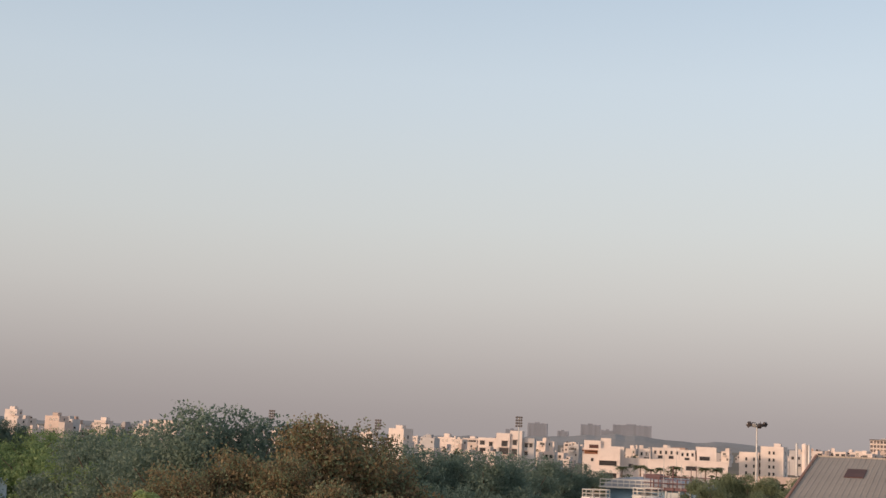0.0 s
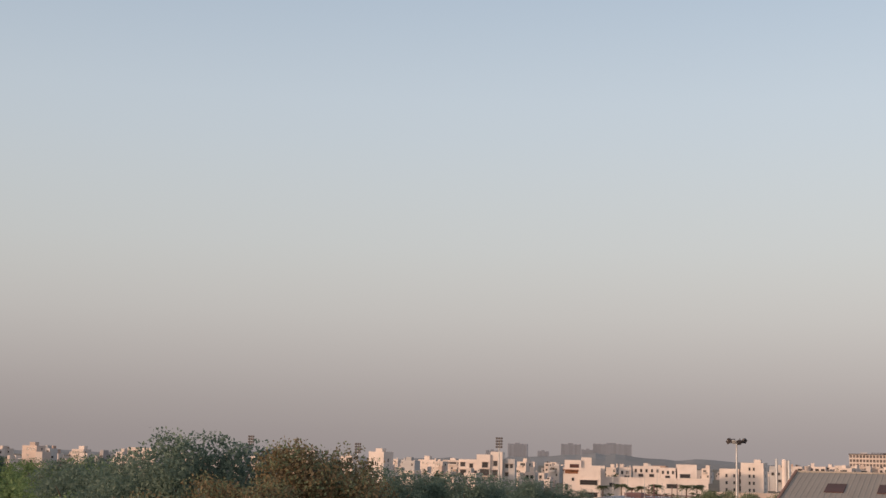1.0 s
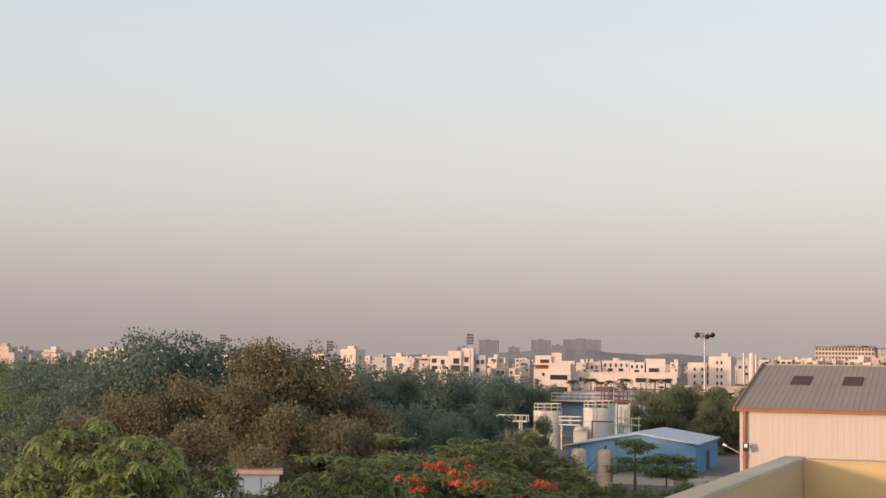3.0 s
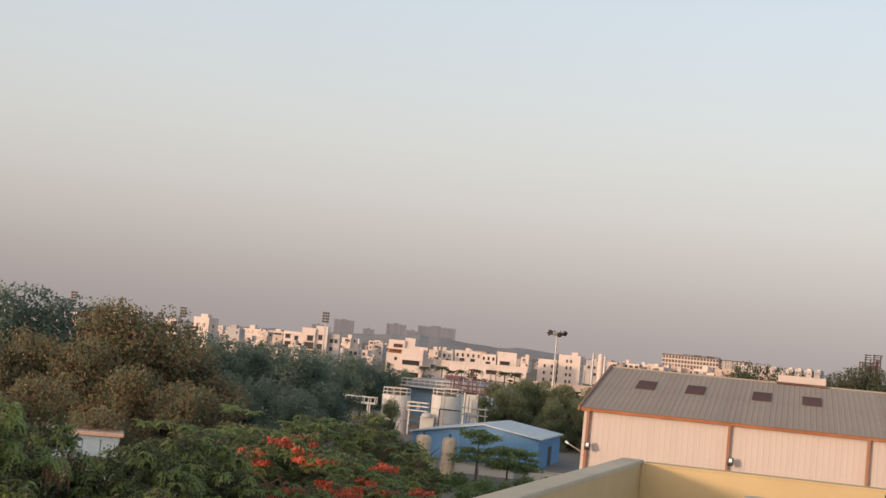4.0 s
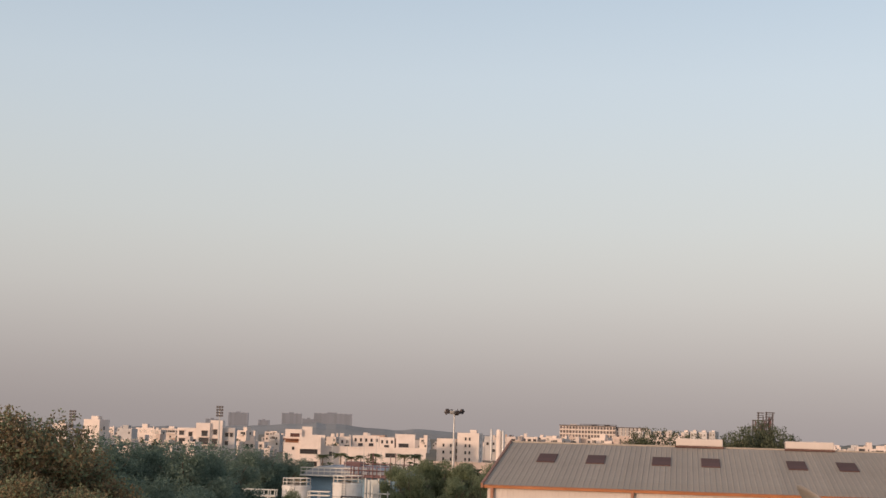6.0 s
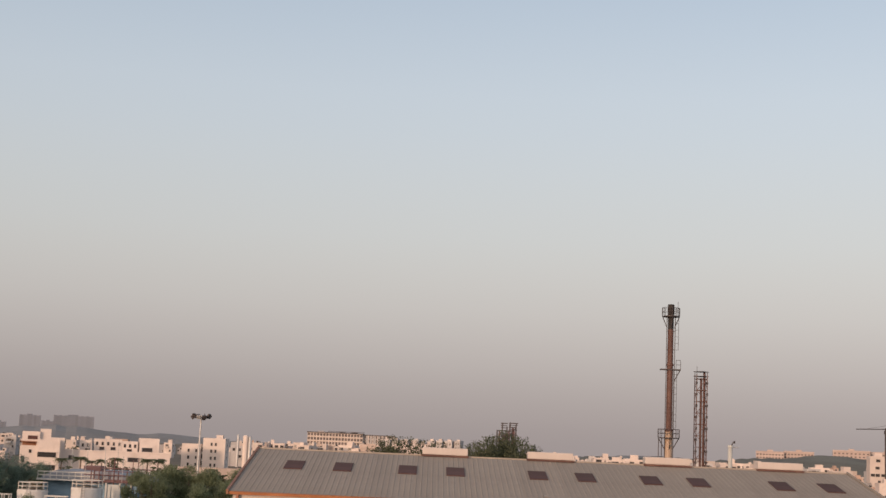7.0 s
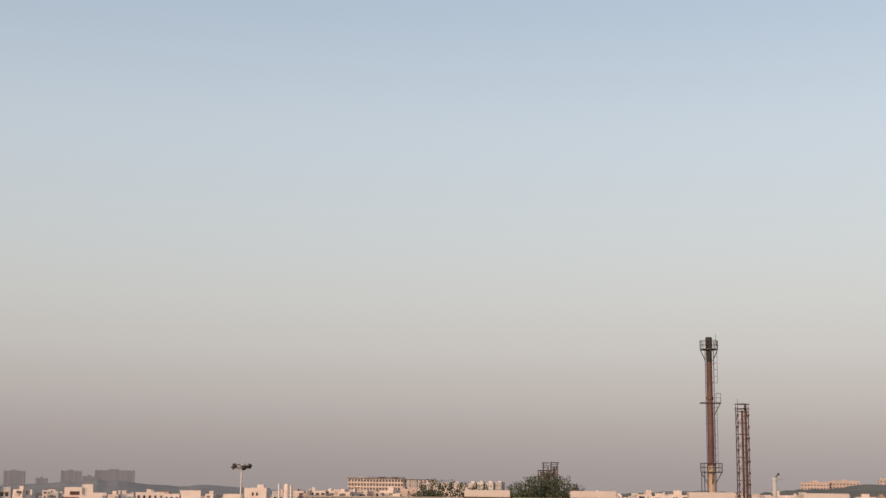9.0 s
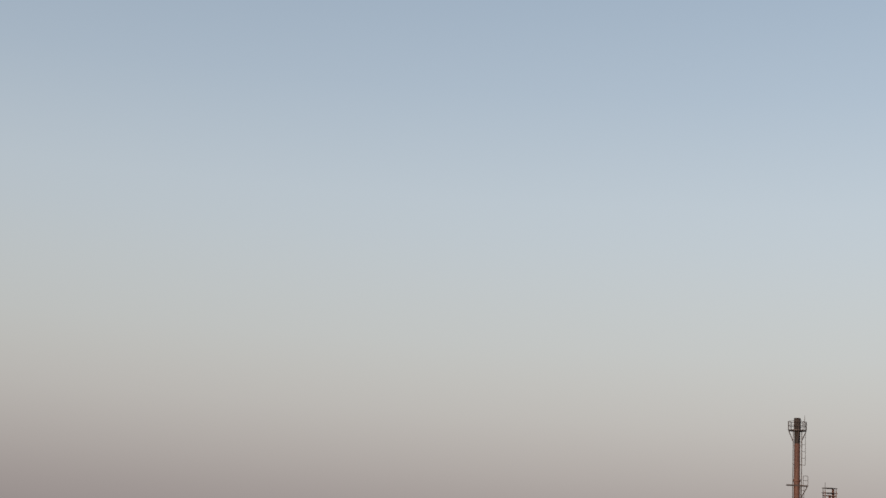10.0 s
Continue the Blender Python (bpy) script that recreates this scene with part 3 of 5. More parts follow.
def storage_tank(x, y, r, top):
    t = thing("storage_tank", "white cylindrical storage tank with a railed top", "tank", at(x, y), "white tanks in the yard")
    part("shell", lathe(bmesh.new(), [(r, 0), (r, top - 0.25), (r * 1.03, top - 0.25), (r * 1.03, top - 0.15), (r, top - 0.15), (r, top), (0.25, top + 0.25)], 40), M_TANK, t)
    for z in (top * 0.35, top * 0.68):
        part("band", lathe(bmesh.new(), [(r + 0.03, z), (r + 0.03, z + 0.08)], 40), M_STEEL, t)
    ring = [(r * 0.97 * math.cos(i * math.pi / 6), r * 0.97 * math.sin(i * math.pi / 6)) for i in range(12)]
    railing(t, ring, top, 0.85, M_WHITE, closed=True, step=2.0)
    bm = bmesh.new()
    for s in (-0.2, 0.2):
        rod(bm, (s, -r - 0.12, 0), (s, -r - 0.12, top + 0.85), 0.03, n=6)
    for k in range(int(top / 0.3)):
        rod(bm, (-0.2, -r - 0.12, 0.3 * k + 0.3), (0.2, -r - 0.12, 0.3 * k + 0.3), 0.02, n=5)
    part("ladder", bm, M_STEEL, t)


def walkway(x0, x1, y, z, legs, label):
    w = thing("walkway", label, "walkway", at(0, 0))
    part("deck", boxed(x0, x1, y - 0.4, y + 0.4, z - 0.12, z), M_STEEL, w)
    railing(w, [(x0, y - 0.4), (x1, y - 0.4)], z, 0.9, M_WHITE)
    railing(w, [(x0, y + 0.4), (x1, y + 0.4)], z, 0.9, M_WHITE)
    for x in legs:
        part("leg", boxed(x - 0.09, x + 0.09, y - 0.09, y + 0.09, 0, z - 0.12), M_WHITE, w)


def pipe_bridge():
    """A white steel bridge of two chords with square posts, on two legs."""
    w = thing("pipe_bridge", "white steel pipe bridge with square posts on legs", "bridge", at(0, 0))
    x0, x1, y = -51.3, -47.2, 162.0
    for z, h in ((4.12, 0.08), (3.45, 0.10)):
        for dy in (-0.45, 0.45):
            part("chord", boxed(x0, x1, y + dy - 0.05, y + dy + 0.05, z - h, z + h * 0.3, bevel=0.01), M_DULLWHITE, w)
    part("deck", boxed(x0, x1, y - 0.38, y + 0.38, 3.28, 3.33), M_STEEL, w)
    for i in range(6):
        x = x0 + 0.08 + (x1 - x0 - 0.16) * i / 5
        for dy in (-0.45, 0.45):
            part("post", boxed(x - 0.05, x + 0.05, y + dy - 0.04, y + dy + 0.04, 3.48, 4.04), M_DULLWHITE, w)
    for x in (x0 + 0.2, x1 - 0.9):
        for dy in (-0.45, 0.45):
            part("leg", boxed(x - 0.08, x + 0.08, y + dy - 0.05, y + dy + 0.05, 0, 3.28), M_DULLWHITE, w)
    for z, r in ((3.45, 0.09), (3.43, 0.07)):
        part("pipe", rodded((x0, y - (0.2 if r > 0.08 else -0.15), z), (x1, y - (0.2 if r > 0.08 else -0.15), z), r, n=10), M_STEEL, w)


def pump_skid():
    """White plant boxes, dark bars for openings, and pipe risers between and beside the tanks."""
    s = thing("pump_skid", "white plant box with pipes between the tanks", "machine", at(-41.0, 162.6))
    part("housing", boxed(-0.8, 0.9, 0, 1.2, 0, 2.5, bevel=0.04), M_DULLWHITE, s)
    part("dome", lathe(bmesh.new(), [(0.7, 2.5), (0.6, 2.8), (0.3, 3.0)], 20), M_DULLWHITE, s)
    # dark bars stand in for the shaded openings between the tanks
    part("duct", boxed(-2.3, -1.05, 0.4, 0.9, 2.0, 2.25, bevel=0.02), M_DARKSTEEL, s, "dark bar for a shaded opening")
    part("duct", boxed(-2.3, -1.05, 0.4, 0.9, 0.9, 1.3, bevel=0.02), M_DARKSTEEL, s)
    part("riser", rodded((1.55, -0.3, 0), (1.55, -0.3, 3.6), 0.07, n=8), M_DARKSTEEL, s)
    part("header_pipe", rodded((1.55, -0.3, 3.6), (4.1, -0.3, 3.6), 0.07, n=8), M_DARKSTEEL, s)
    r = thing("pipe_rack", "white pipe rack with risers beside the tank", "pipe rack", at(-37.3, 166.2))
    for x, top in ((0.0, 5.5), (0.45, 5.3), (1.7, 4.0), (2.6, 4.2)):
        part("riser", rodded((x, 0, 0), (x, 0, top), 0.07, n=8), M_DULLWHITE, r)
    for z in (3.9, 3.1):
        part("rail", boxed(-0.3, 2.9, -0.12, 0.0, z - 0.07, z + 0.07), M_DULLWHITE, r)
    part("panel", boxed(0.75, 1.5, 0.1, 0.2, 2.6, 5.0), M_DULLWHITE, r, "off-white sheet panel")


def blue_shed():
    s = thing("blue_shed", "small blue sheet-metal shed with a pale pitched roof", "shed", at(0, 0))
    x0, x1, xa, y0, y1, e0, e, a = -35.3, -22.65, -28.2, 135.0, 148.0, 2.4, 2.9, 3.72
    body = part("wall", prism(bmesh.new(), [(x0, 0), (x1, 0), (x1, e), (xa, a), (x0, e0)], y0, y1), M_BLUE, s)
    v, f = ribbed(0.973, e0 - 0.06, 4, 0.03, 0.06, 0.025)
    me = bpy.data.meshes.new("sheet")
    me.from_pydata(v, [], f)
    me.materials.append(M_BLUE)
    for i in range(13):
        piece("sheet", me, body, Matrix.Translation((x0 + i * 0.973, y0 - 0.04, 0)))
    for i in range(13):
        piece("sheet", me, body, Matrix.Translation((x1 + 0.04, y0 + i * 0.995, 0)) @ Matrix.Rotation(math.pi / 2, 4, "Z"))
    for xe, ez in ((x0 - 0.3, e0), (x1 + 0.3, e)):
        drop = 0.3 * (a - ez) / abs(xe - xa)
        bm = prism(bmesh.new(), [(xa, a + 0.02), (xe, ez - drop + 0.02), (xe, ez - drop + 0.14), (xa, a + 0.14)], y0 - 0.4, y1 + 0.2)
        part("roof", bm, M_BLUEROOF, s, "pale blue-grey roof slope")
    part("side_opening", boxed(x1 + 0.075, x1 + 0.1, y0 + 5.5, y0 + 7.4, 0.05, 2.0), M_DARKSTEEL, s)


def vessel(x, y, r, top):
    t = thing("vessel", "tan upright process vessel with a domed top", "tank", at(x, y), "tan vessels in the yard")
    part("shell", lathe(bmesh.new(), [(r, 0), (r, top - 0.25), (r * 0.85, top - 0.08), (r * 0.45, top)], 28), M_TAN, t)
    part("nozzle", rod(rodded((0, 0, top - 0.05), (0, 0, top + 0.28), 0.08), (0, 0, top + 0.22), (0, 0, top + 0.28), 0.14), M_DARKSTEEL, t)
    for z in (top * 0.4, top * 0.8):
        part("band", lathe(bmesh.new(), [(r + 0.02, z), (r + 0.02, z + 0.05)], 28), M_STEEL, t)


def process_building():
    b = thing("process_building", "faded blue industrial building with a railed roof deck and oxide-red pipework", "building", at(0, 0))
    part("wall", boxed(-51.2, -38.6, 190, 204, 0, 5.2), M_BLUEWALL, b)
    part("roof", prism(bmesh.new(), [(-51.5, 5.2), (-38.3, 5.2), (-38.8, 5.65), (-42, 6.35), (-49.5, 6.35), (-51.2, 5.65)], 189.7, 204), M_SLATEROOF, b)
    part("penthouse", boxed(-47.4, -45.0, 196, 199, 6.3, 6.95), M_PURPLE, b, "rust-red roof housing")
    railing(b, [(-51.6, 188.6), (-44.2, 188.6)], 5.2, 0.95, M_WHITE, step=0.85)
    part("deck", boxed(-51.7, -44.2, 188.4, 190.0, 5.02, 5.22), M_WHITE, b)
    part("deck", boxed(-44.1, -37.6, 188.4, 190.0, 5.15, 5.4), M_PURPLE, b, "oxide-red steel deck")
    railing(b, [(-44.1, 188.5), (-37.7, 188.5)], 5.4, 1.1, M_PURPLE, step=1.0)
    rng = random.Random(3)
    for i in range(13):
        x = -45.2 + i * 0.62 + rng.uniform(-0.15, 0.15)
        part("pipe", rodded((x, 188.1, 0 if i % 3 == 0 else 4.9), (x, 188.1, rng.uniform(6.6, 8.6)), rng.choice((0.04, 0.055, 0.08)), n=8), M_PURPLE if i % 4 else M_STEEL, b)
    for z in (5.1, 6.0, 6.9):
        part("pipe", rodded((-45.4, 188.0, z), (-36.2, 188.0, z), 0.06), M_PURPLE, b)
    part("panel", boxed(-42.3, -40.6, 187.6, 187.7, 2.3, 4.8), M_DULLWHITE, b, "off-white sheet panel")
    for x in (-42.3, -40.5, -39.0):
        part("leg", boxed(x - 0.08, x + 0.08, 187.7, 187.9, 0, 5), M_STEEL, b)


def yard_wall():
    w = thing("low_wall", "low whitewashed wall with gaps in the yard", "wall", at(0, 0))
    for x0, x1, h in ((-31.5, -29.6, 0.8), (-29.2, -26.0, 0.75), (-25.6, -22.5, 0.6), (-21.2, -16.5, 0.9)):
        part("wall_run", boxed(x0, x1, 122.0, 122.3, 0, h, bevel=0.02), M_WHITE, w)
        part("coping", boxed(x0 - 0.05, x1 + 0.05, 121.95, 122.35, h, h + 0.08), M_CAP, w)


def lean_to():
    s = thing("white_shed", "small pale panelled shed with a flat pinkish roof among the trees", "shed", at(-29.0, 55.3, 0, 27))
    body = part("wall", boxed(-1.55, 1.55, 0, 1.8, 0, 5.75), M_SHEETBLUE, s)
    for i in range(4):
        part("panel", boxed(-1.5 + i * 0.77, -0.8 + i * 0.77, -0.04, -0.004, 0.1, 5.6, bevel=0.008), M_SHEETBLUE, body)
    part("roof", boxed(-1.7, 1.7, -0.2, 2.0, 5.75, 5.93, bevel=0.03), M_PINKWALL, s)


def near_ridge():
    """A wooded slope in the middle distance, under the pink blocks."""
    rng = np.random.default_rng(9)
    az = np.linspace(5.5, 32, 100)
    el = 0.0 + 0.12 / (1 + np.exp(-(az - 7.0) / 0.5)) + 0.35 / (1 + np.exp(-(az - 13.4) / 0.7)) + 0.02 * rng.standard_normal(len(az)) + 0.04 * np.sin(az * 2.1)
    verts, faces = [], []
    for a, e in zip(az, el):
        x, y = polar(a, 1400)
        top = 11 + 1400 * math.tan(radians(e))
        verts += [(x * 0.9, y * 0.9, -1), (x * 0.96, y * 0.96, top * 0.7), (x, y, top), (x * 1.04, y * 1.04, -1)]
    for i in range(len(az) - 1):
        for k in range(3):
            faces.append((4 * i + k, 4 * i + 4 + k, 4 * i + 5 + k, 4 * i + 1 + k))
    tagged(mesh_part("backdrop_slope", verts, faces, M_WOODS), "wooded slope in haze-greyed green below far pink blocks", "hill", kind="structure")


near_ridge()


def neighbour_roof():
    """A flat-roofed neighbour between the terrace and the warehouse, with a vent pipe."""
    n = thing("neighbour_house", "cream flat-roofed neighbouring house with a short roof pipe", "house", at(15.25, 40))
    part("wall", boxed(-3.6, 5.4, 0, 9, 0, 9.42), M_CREAM, n)
    part("roof_edge", boxed(-3.75, 5.55, -0.15, 9.15, 9.42, 9.6, bevel=0.02), M_CAP, n)
    part("vent_pipe", rod(rodded((-2.7, 1.0, 9.6), (-2.7, 1.0, 9.84), 0.06), (-2.7, 1.0, 9.84), (-2.7, 1.0, 9.9), 0.13), M_DARKSTEEL, n)


def chimney():
    c = thing("chimney", "tall rusty steel factory chimney with railed platforms", "chimney", at(32.1, 190))
    part("lower_shaft", lathe(bmesh.new(), [(0.55, 0), (0.52, 12), (0.47, 15.0)], 24), M_CHIMBASE, c, "bare weathered steel lower shaft")
    part("upper_shaft", lathe(bmesh.new(), [(0.47, 15.0), (0.55, 15.05), (0.55, 15.25), (0.42, 15.3), (0.41, 23.8), (0.50, 23.85), (0.50, 24.1), (0.40, 24.15), (0.39, 28.8)], 24), M_CHIMNEY, c)
    part("crown_band", lathe(bmesh.new(), [(0.39, 28.8), (0.40, 30.6), (0.46, 30.7), (0.46, 31.9)], 24), M_SOOT, c, "sooty black top section")
    part("mouth", lathe(bmesh.new(), [(0.45, 31.9), (0.45, 32.15), (0.38, 32.2)], 24), M_SOOT, c)
    for z, r, sides in ((14.2, 1.45, 12), (30.6, 1.2, 12)):
        deck = part("platform", lathe(bmesh.new(), [(0.5, z - 0.12), (r, z - 0.12), (r, z), (0.5, z)], sides), M_DARKSTEEL, c)
        rails = bmesh.new()
        for up in (0.55, 1.1):
            for i in range(sides):
                a, b = 2 * math.pi * i / sides, 2 * math.pi * (i + 1) / sides
                rod(rails, (r * math.cos(a), r * math.sin(a), z + up), (r * math.cos(b), r * math.sin(b), z + up), 0.035, n=5)
        part("guard_rail", rails, M_DARKSTEEL, deck)
        for i in range(sides):
            a = 2 * math.pi * i / sides
            part("post", rodded((r * math.cos(a), r * math.sin(a), z), (r * math.cos(a), r * math.sin(a), z + 1.1), 0.035, n=5), M_DARKSTEEL, deck)
        for i in range(4):
            a = math.pi / 2 * i
            part("strut", rodded((r * 0.95 * math.cos(a), r * 0.95 * math.sin(a), z - 0.1), (0.5 * math.cos(a), 0.5 * math.sin(a), z - 1.6), 0.06, n=6), M_DARKSTEEL, deck)
    side = part("side_platform", boxed(-1.3, 1.4, -0.5, 0.5, 23.25, 23.4), M_DARKSTEEL, c)
    for x in (0.75, 1.35):
        part("post", rodded((x, -0.45, 23.4), (x, -0.45, 24.6), 0.035, n=5), M_DARKSTEEL, side)
    part("guard_rail", rod(rodded((0.75, -0.45, 24.6), (1.35, -0.45, 24.6), 0.035, n=5), (0.75, -0.45, 24.0), (1.35, -0.45, 24.0), 0.03, n=5), M_DARKSTEEL, side)
    part("strut", rodded((1.35, -0.3, 23.3), (0.5, -0.2, 21.7), 0.06, n=6), M_DARKSTEEL, side)
    for z0, z1 in ((26.0, 31.7), (15.5, 23.2)):
        bm = bmesh.new()
        xo = 0.80 if z0 > 20 else 0.66
        for s in (-0.22, 0.22):
            rod(bm, (xo + s, -0.3, z0), (xo + s, -0.3, z1), 0.03, n=5)
        for k in range(int((z1 - z0) / 0.9) + 1):
            rod(bm, (xo - 0.22, -0.3, z0 + 0.9 * k), (xo + 0.22, -0.3, z0 + 0.9 * k), 0.025, n=5)
        part("ladder", bm, M_DARKSTEEL, c)
    for x in (-0.56, 0.56):
        part("riser_pipe", rodded((x, -0.22, 0.3), (x, -0.22, 30.5), 0.055, n=6), M_DARKSTEEL, c, "thin dark riser pipe")
        for z in (3, 7.5, 11.5, 17.5, 20.5, 26, 28.5):
            part("pipe_clip", boxed(min(x, 0.4), max(x, -0.4), -0.3, -0.14, z, z + 0.08) if x < 0 else boxed(0.3, x, -0.3, -0.14, z, z + 0.08), M_DARKSTEEL, c)
    part("lightning_rod", rodded((0.95, 0, 31.6), (0.95, 0, 32.6), 0.03, n=5), M_DARKSTEEL, c)
    for x in (-1.3, -0.9):
        part("support_leg", rodded((x, 0.2, 0), (x, 0.2, 14.1), 0.06, n=6), M_DARKSTEEL, c)


def lattice_stack():
    c = thing("lattice_stack", "twin-pipe vent stack inside a rusty lattice tower", "tower", at(37.5, 196))
    h, s = 23.2, 0.73
    for x, y in ((-s, -s), (s, -s), (s, s), (-s, s)):
        part("leg", boxed(x - 0.055, x + 0.055, y - 0.055, y + 0.055, 0, h), M_CHIMNEY, c)
    bar, brace = bpy.data.meshes.new("bar"), bpy.data.meshes.new("brace")
    for me, hi, r in ((bar, 0.0, 0.042), (brace, 1.57, 0.036)):
        bm = rodded((-s, -s, 0), (s, -s, hi), r, n=5)
        bm.to_mesh(me)
        bm.free()
        me.materials.append(M_CHIMNEY)
    for k in range(15):
        z = 0.6 + k * 1.57
        for i in range(4):
            spin = Matrix.Translation((0, 0, z)) @ Matrix.Rotation(i * math.pi / 2, 4, "Z")
            piece("bar", bar, c, spin)
            if k < 14 and i != 2:
                piece("brace", brace, c, spin @ Matrix.Diagonal((1 if k % 2 else -1, 1, 1, 1)))
    for x, top in ((0.02, h - 0.5), (0.46, h + 0.3)):
        part("flue", rodded((x, 0, 0), (x, 0, top), 0.165, n=12), M_CHIMNEY, c)
    railing(c, [(-s, -s), (s, -s), (s, s), (-s, s)], h - 0.9, 1.3, M_DARKSTEEL, closed=True)
    part("lightning_rod", rodded((-s, -s, h), (-s, -s, h + 1.1), 0.03, n=5), M_DARKSTEEL, c)
    for i in range(13):
        for x in (-s, s):
            part("junction_box", boxed(x - 0.15, x + 0.13, -s - 0.14, -s + 0.05, 3.0 + 1.57 * i, 3.34 + 1.57 * i, bevel=0.03), M_DARKSTEEL, c)


def vent_stub():
    c = thing("vent_stack", "short white vent stack with a cowl", "chimney", at(31.9, 150))
    part("pipe", lathe(bmesh.new(), [(0.23, 0), (0.23, 12.7), (0.29, 12.75), (0.29, 13.0)], 18), M_DULLWHITE, c)
    part("cowl", rod(rodded((0.1, 0, 13.0), (0.35, 0, 13.35), 0.06), (0.35, 0, 13.35), (0.5, 0, 13.35), 0.14), M_DARKSTEEL, c)
    part("side_arm", rodded((0.2, 0, 12.8), (0.9, 0, 12.8), 0.04), M_STEEL, c)


def equipment_frame():
    c = thing("steel_frame", "dark steel equipment frame rising above trees", "frame", at(12.65, 232) @ Matrix.Diagonal((1, 1, 1.022, 1)))
    for x, h in ((-1.6, 14.6), (-0.75, 15.8), (0.0, 15.2), (0.5, 15.9), (1.5, 15.8)):
        part("column", boxed(x - 0.09, x + 0.09, -0.09, 0.09, 0, h), M_DARKSTEEL, c)
        part("column", boxed(x - 0.03, x + 0.13, 1.4, 1.56, 0, h - 0.3), M_PURPLE, c)
    for x0, x1, z in ((-1.9, 1.7, 12.8), (-1.8, 0.2, 13.6), (-0.2, 1.7, 13.9), (-1.7, 1.0, 14.5), (-1.0, 0.1, 15.7), (0.3, 1.8, 15.75), (0.3, 1.6, 15.1)):
        part("beam", boxed(x0, x1, -0.13, 0.13, z - 0.08, z + 0.08), M_DARKSTEEL, c)
    for x0, z0, x1, z1 in ((-1.6, 12.8, -0.75, 14.5), (0.5, 13.9, 1.5, 15.1), (0.0, 12.8, 0.5, 13.9)):
        part("brace", rodded((x0, 0, z0), (x1, 0, z1), 0.06, n=5), M_DARKSTEEL, c)
    for x0, x1, z in ((-0.95, 0.1, 15.35), (-0.9, 0.15, 15.0), (0.35, 1.75, 15.45), (0.35, 1.7, 14.7), (-0.9, 1.6, 14.1)):
        part("beam", boxed(x0, x1, 0.2, 1.5, z - 0.04, z + 0.04), M_DARKSTEEL, c)
    for x in (-1.2, 0.25, 1.2):
        part("column", boxed(x - 0.1, x + 0.1, 0.1, 0.3, 0, 14.6), M_PURPLE, c)
    part("duct", rodded((-0.35, 0.5, 9.0), (-0.35, 0.5, 14.0), 0.26, n=14), M_PURPLE, c)
    part("duct", rodded((1.0, 0.6, 9.0), (1.0, 0.6, 15.0), 0.2, n=12), M_PURPLE, c)


def flood_mast(x, y, top, flat):
    """A tall floodlight mast, with a ring of lamps or an upright panel of lamps."""
    label = "tall steel lighting mast with a ring of floodlights" if flat else "tall steel lighting mast with an upright panel of floodlights"
    c = thing("lighting_mast", label, "lighting mast", at(x, y))
    part("pole", rodded((0, 0, 0), (0, 0, top - 0.2), 0.26, 0.12, 12), M_STEEL, c)
    bm = bmesh.new()
    if flat:
        n = 12
        for i in range(n):
            a, b = 2 * math.pi * i / n, 2 * math.pi * (i + 1) / n
            for z in (0, -0.35):
                rod(bm, (1.5 * math.cos(a), 1.5 * math.sin(a), top - 0.4 + z), (1.5 * math.cos(b), 1.5 * math.sin(b), top - 0.4 + z), 0.05, n=5)
        for i in range(4):
            a = math.pi / 2 * i + 0.4
            rod(bm, (0, 0, top - 0.5), (1.5 * math.cos(a), 1.5 * math.sin(a), top - 0.4), 0.05, n=5)
        part("ring_frame", bm, M_DARKSTEEL, c)
        for i in range(10):
            a = 2 * math.pi * i / 10 + 0.2
            lamp = boxed(-0.36, 0.36, -0.18, 0.18, -0.36, 0.36, bevel=0.05)
            bmesh.ops.transform(lamp, matrix=Matrix.Translation((1.62 * math.cos(a), 1.62 * math.sin(a), top - 0.5 + 0.22 * math.sin(i * 2.3))) @ Matrix.Rotation(a + math.pi / 2, 4, "Z") @ Matrix.Rotation(0.6, 4, "X"), verts=lamp.verts)
            # every third head is pale steel, to paint highlights into the cluster
            part("floodlight_head", lamp, M_STEEL if i % 3 == 1 else M_DARKSTEEL, c)
        part("finial", rodded((0.6, 0, top - 0.4), (0.6, 0, top + 0.15), 0.06), M_DARKSTEEL, c)
    else:
        for x0 in (-0.55, 0.55):
            rod(bm, (x0, 0, top - 2.4), (x0, 0, top), 0.06, n=5)
        for k in range(4):
            rod(bm, (-0.9, 0, top - 0.1 - 0.7 * k), (0.9, 0, top - 0.1 - 0.7 * k), 0.05, n=5)
        part("panel_frame", bm, M_DARKSTEEL, c)
        for k in range(4):
            for x0 in (-0.62, 0.0, 0.62):
                part("floodlight_head", boxed(x0 - 0.24, x0 + 0.24, -0.3, -0.05, top - 0.38 - 0.7 * k, top + 0.1 - 0.7 * k, bevel=0.04), M_DARKSTEEL, c)


storage_tank(-45.6, 165.0, 1.72, 4.6)
storage_tank(-39.35, 165.0, 1.78, 5.1)
pipe_bridge()
pump_skid()
walkway(-43.8, -41.3, 164.0, 3.1, (-43.6, -41.5), "white railed steel bridge between tanks")
process_building()
blue_shed()
vessel(-26.7, 114.5, 0.62, 3.5)
vessel(-29.2, 115.5, 0.62, 3.45)
yard_wall()
lean_to()
neighbour_roof()
chimney()
lattice_stack()
vent_stub()
equipment_frame()
flood_mast(-42.05, 260, 15.9, True)
flood_mast(-111.2, 330, 16.5, False)
flood_mast(-149.6, 331, 14.5, False)
flood_mast(-180.0, 330, 15.9, False)


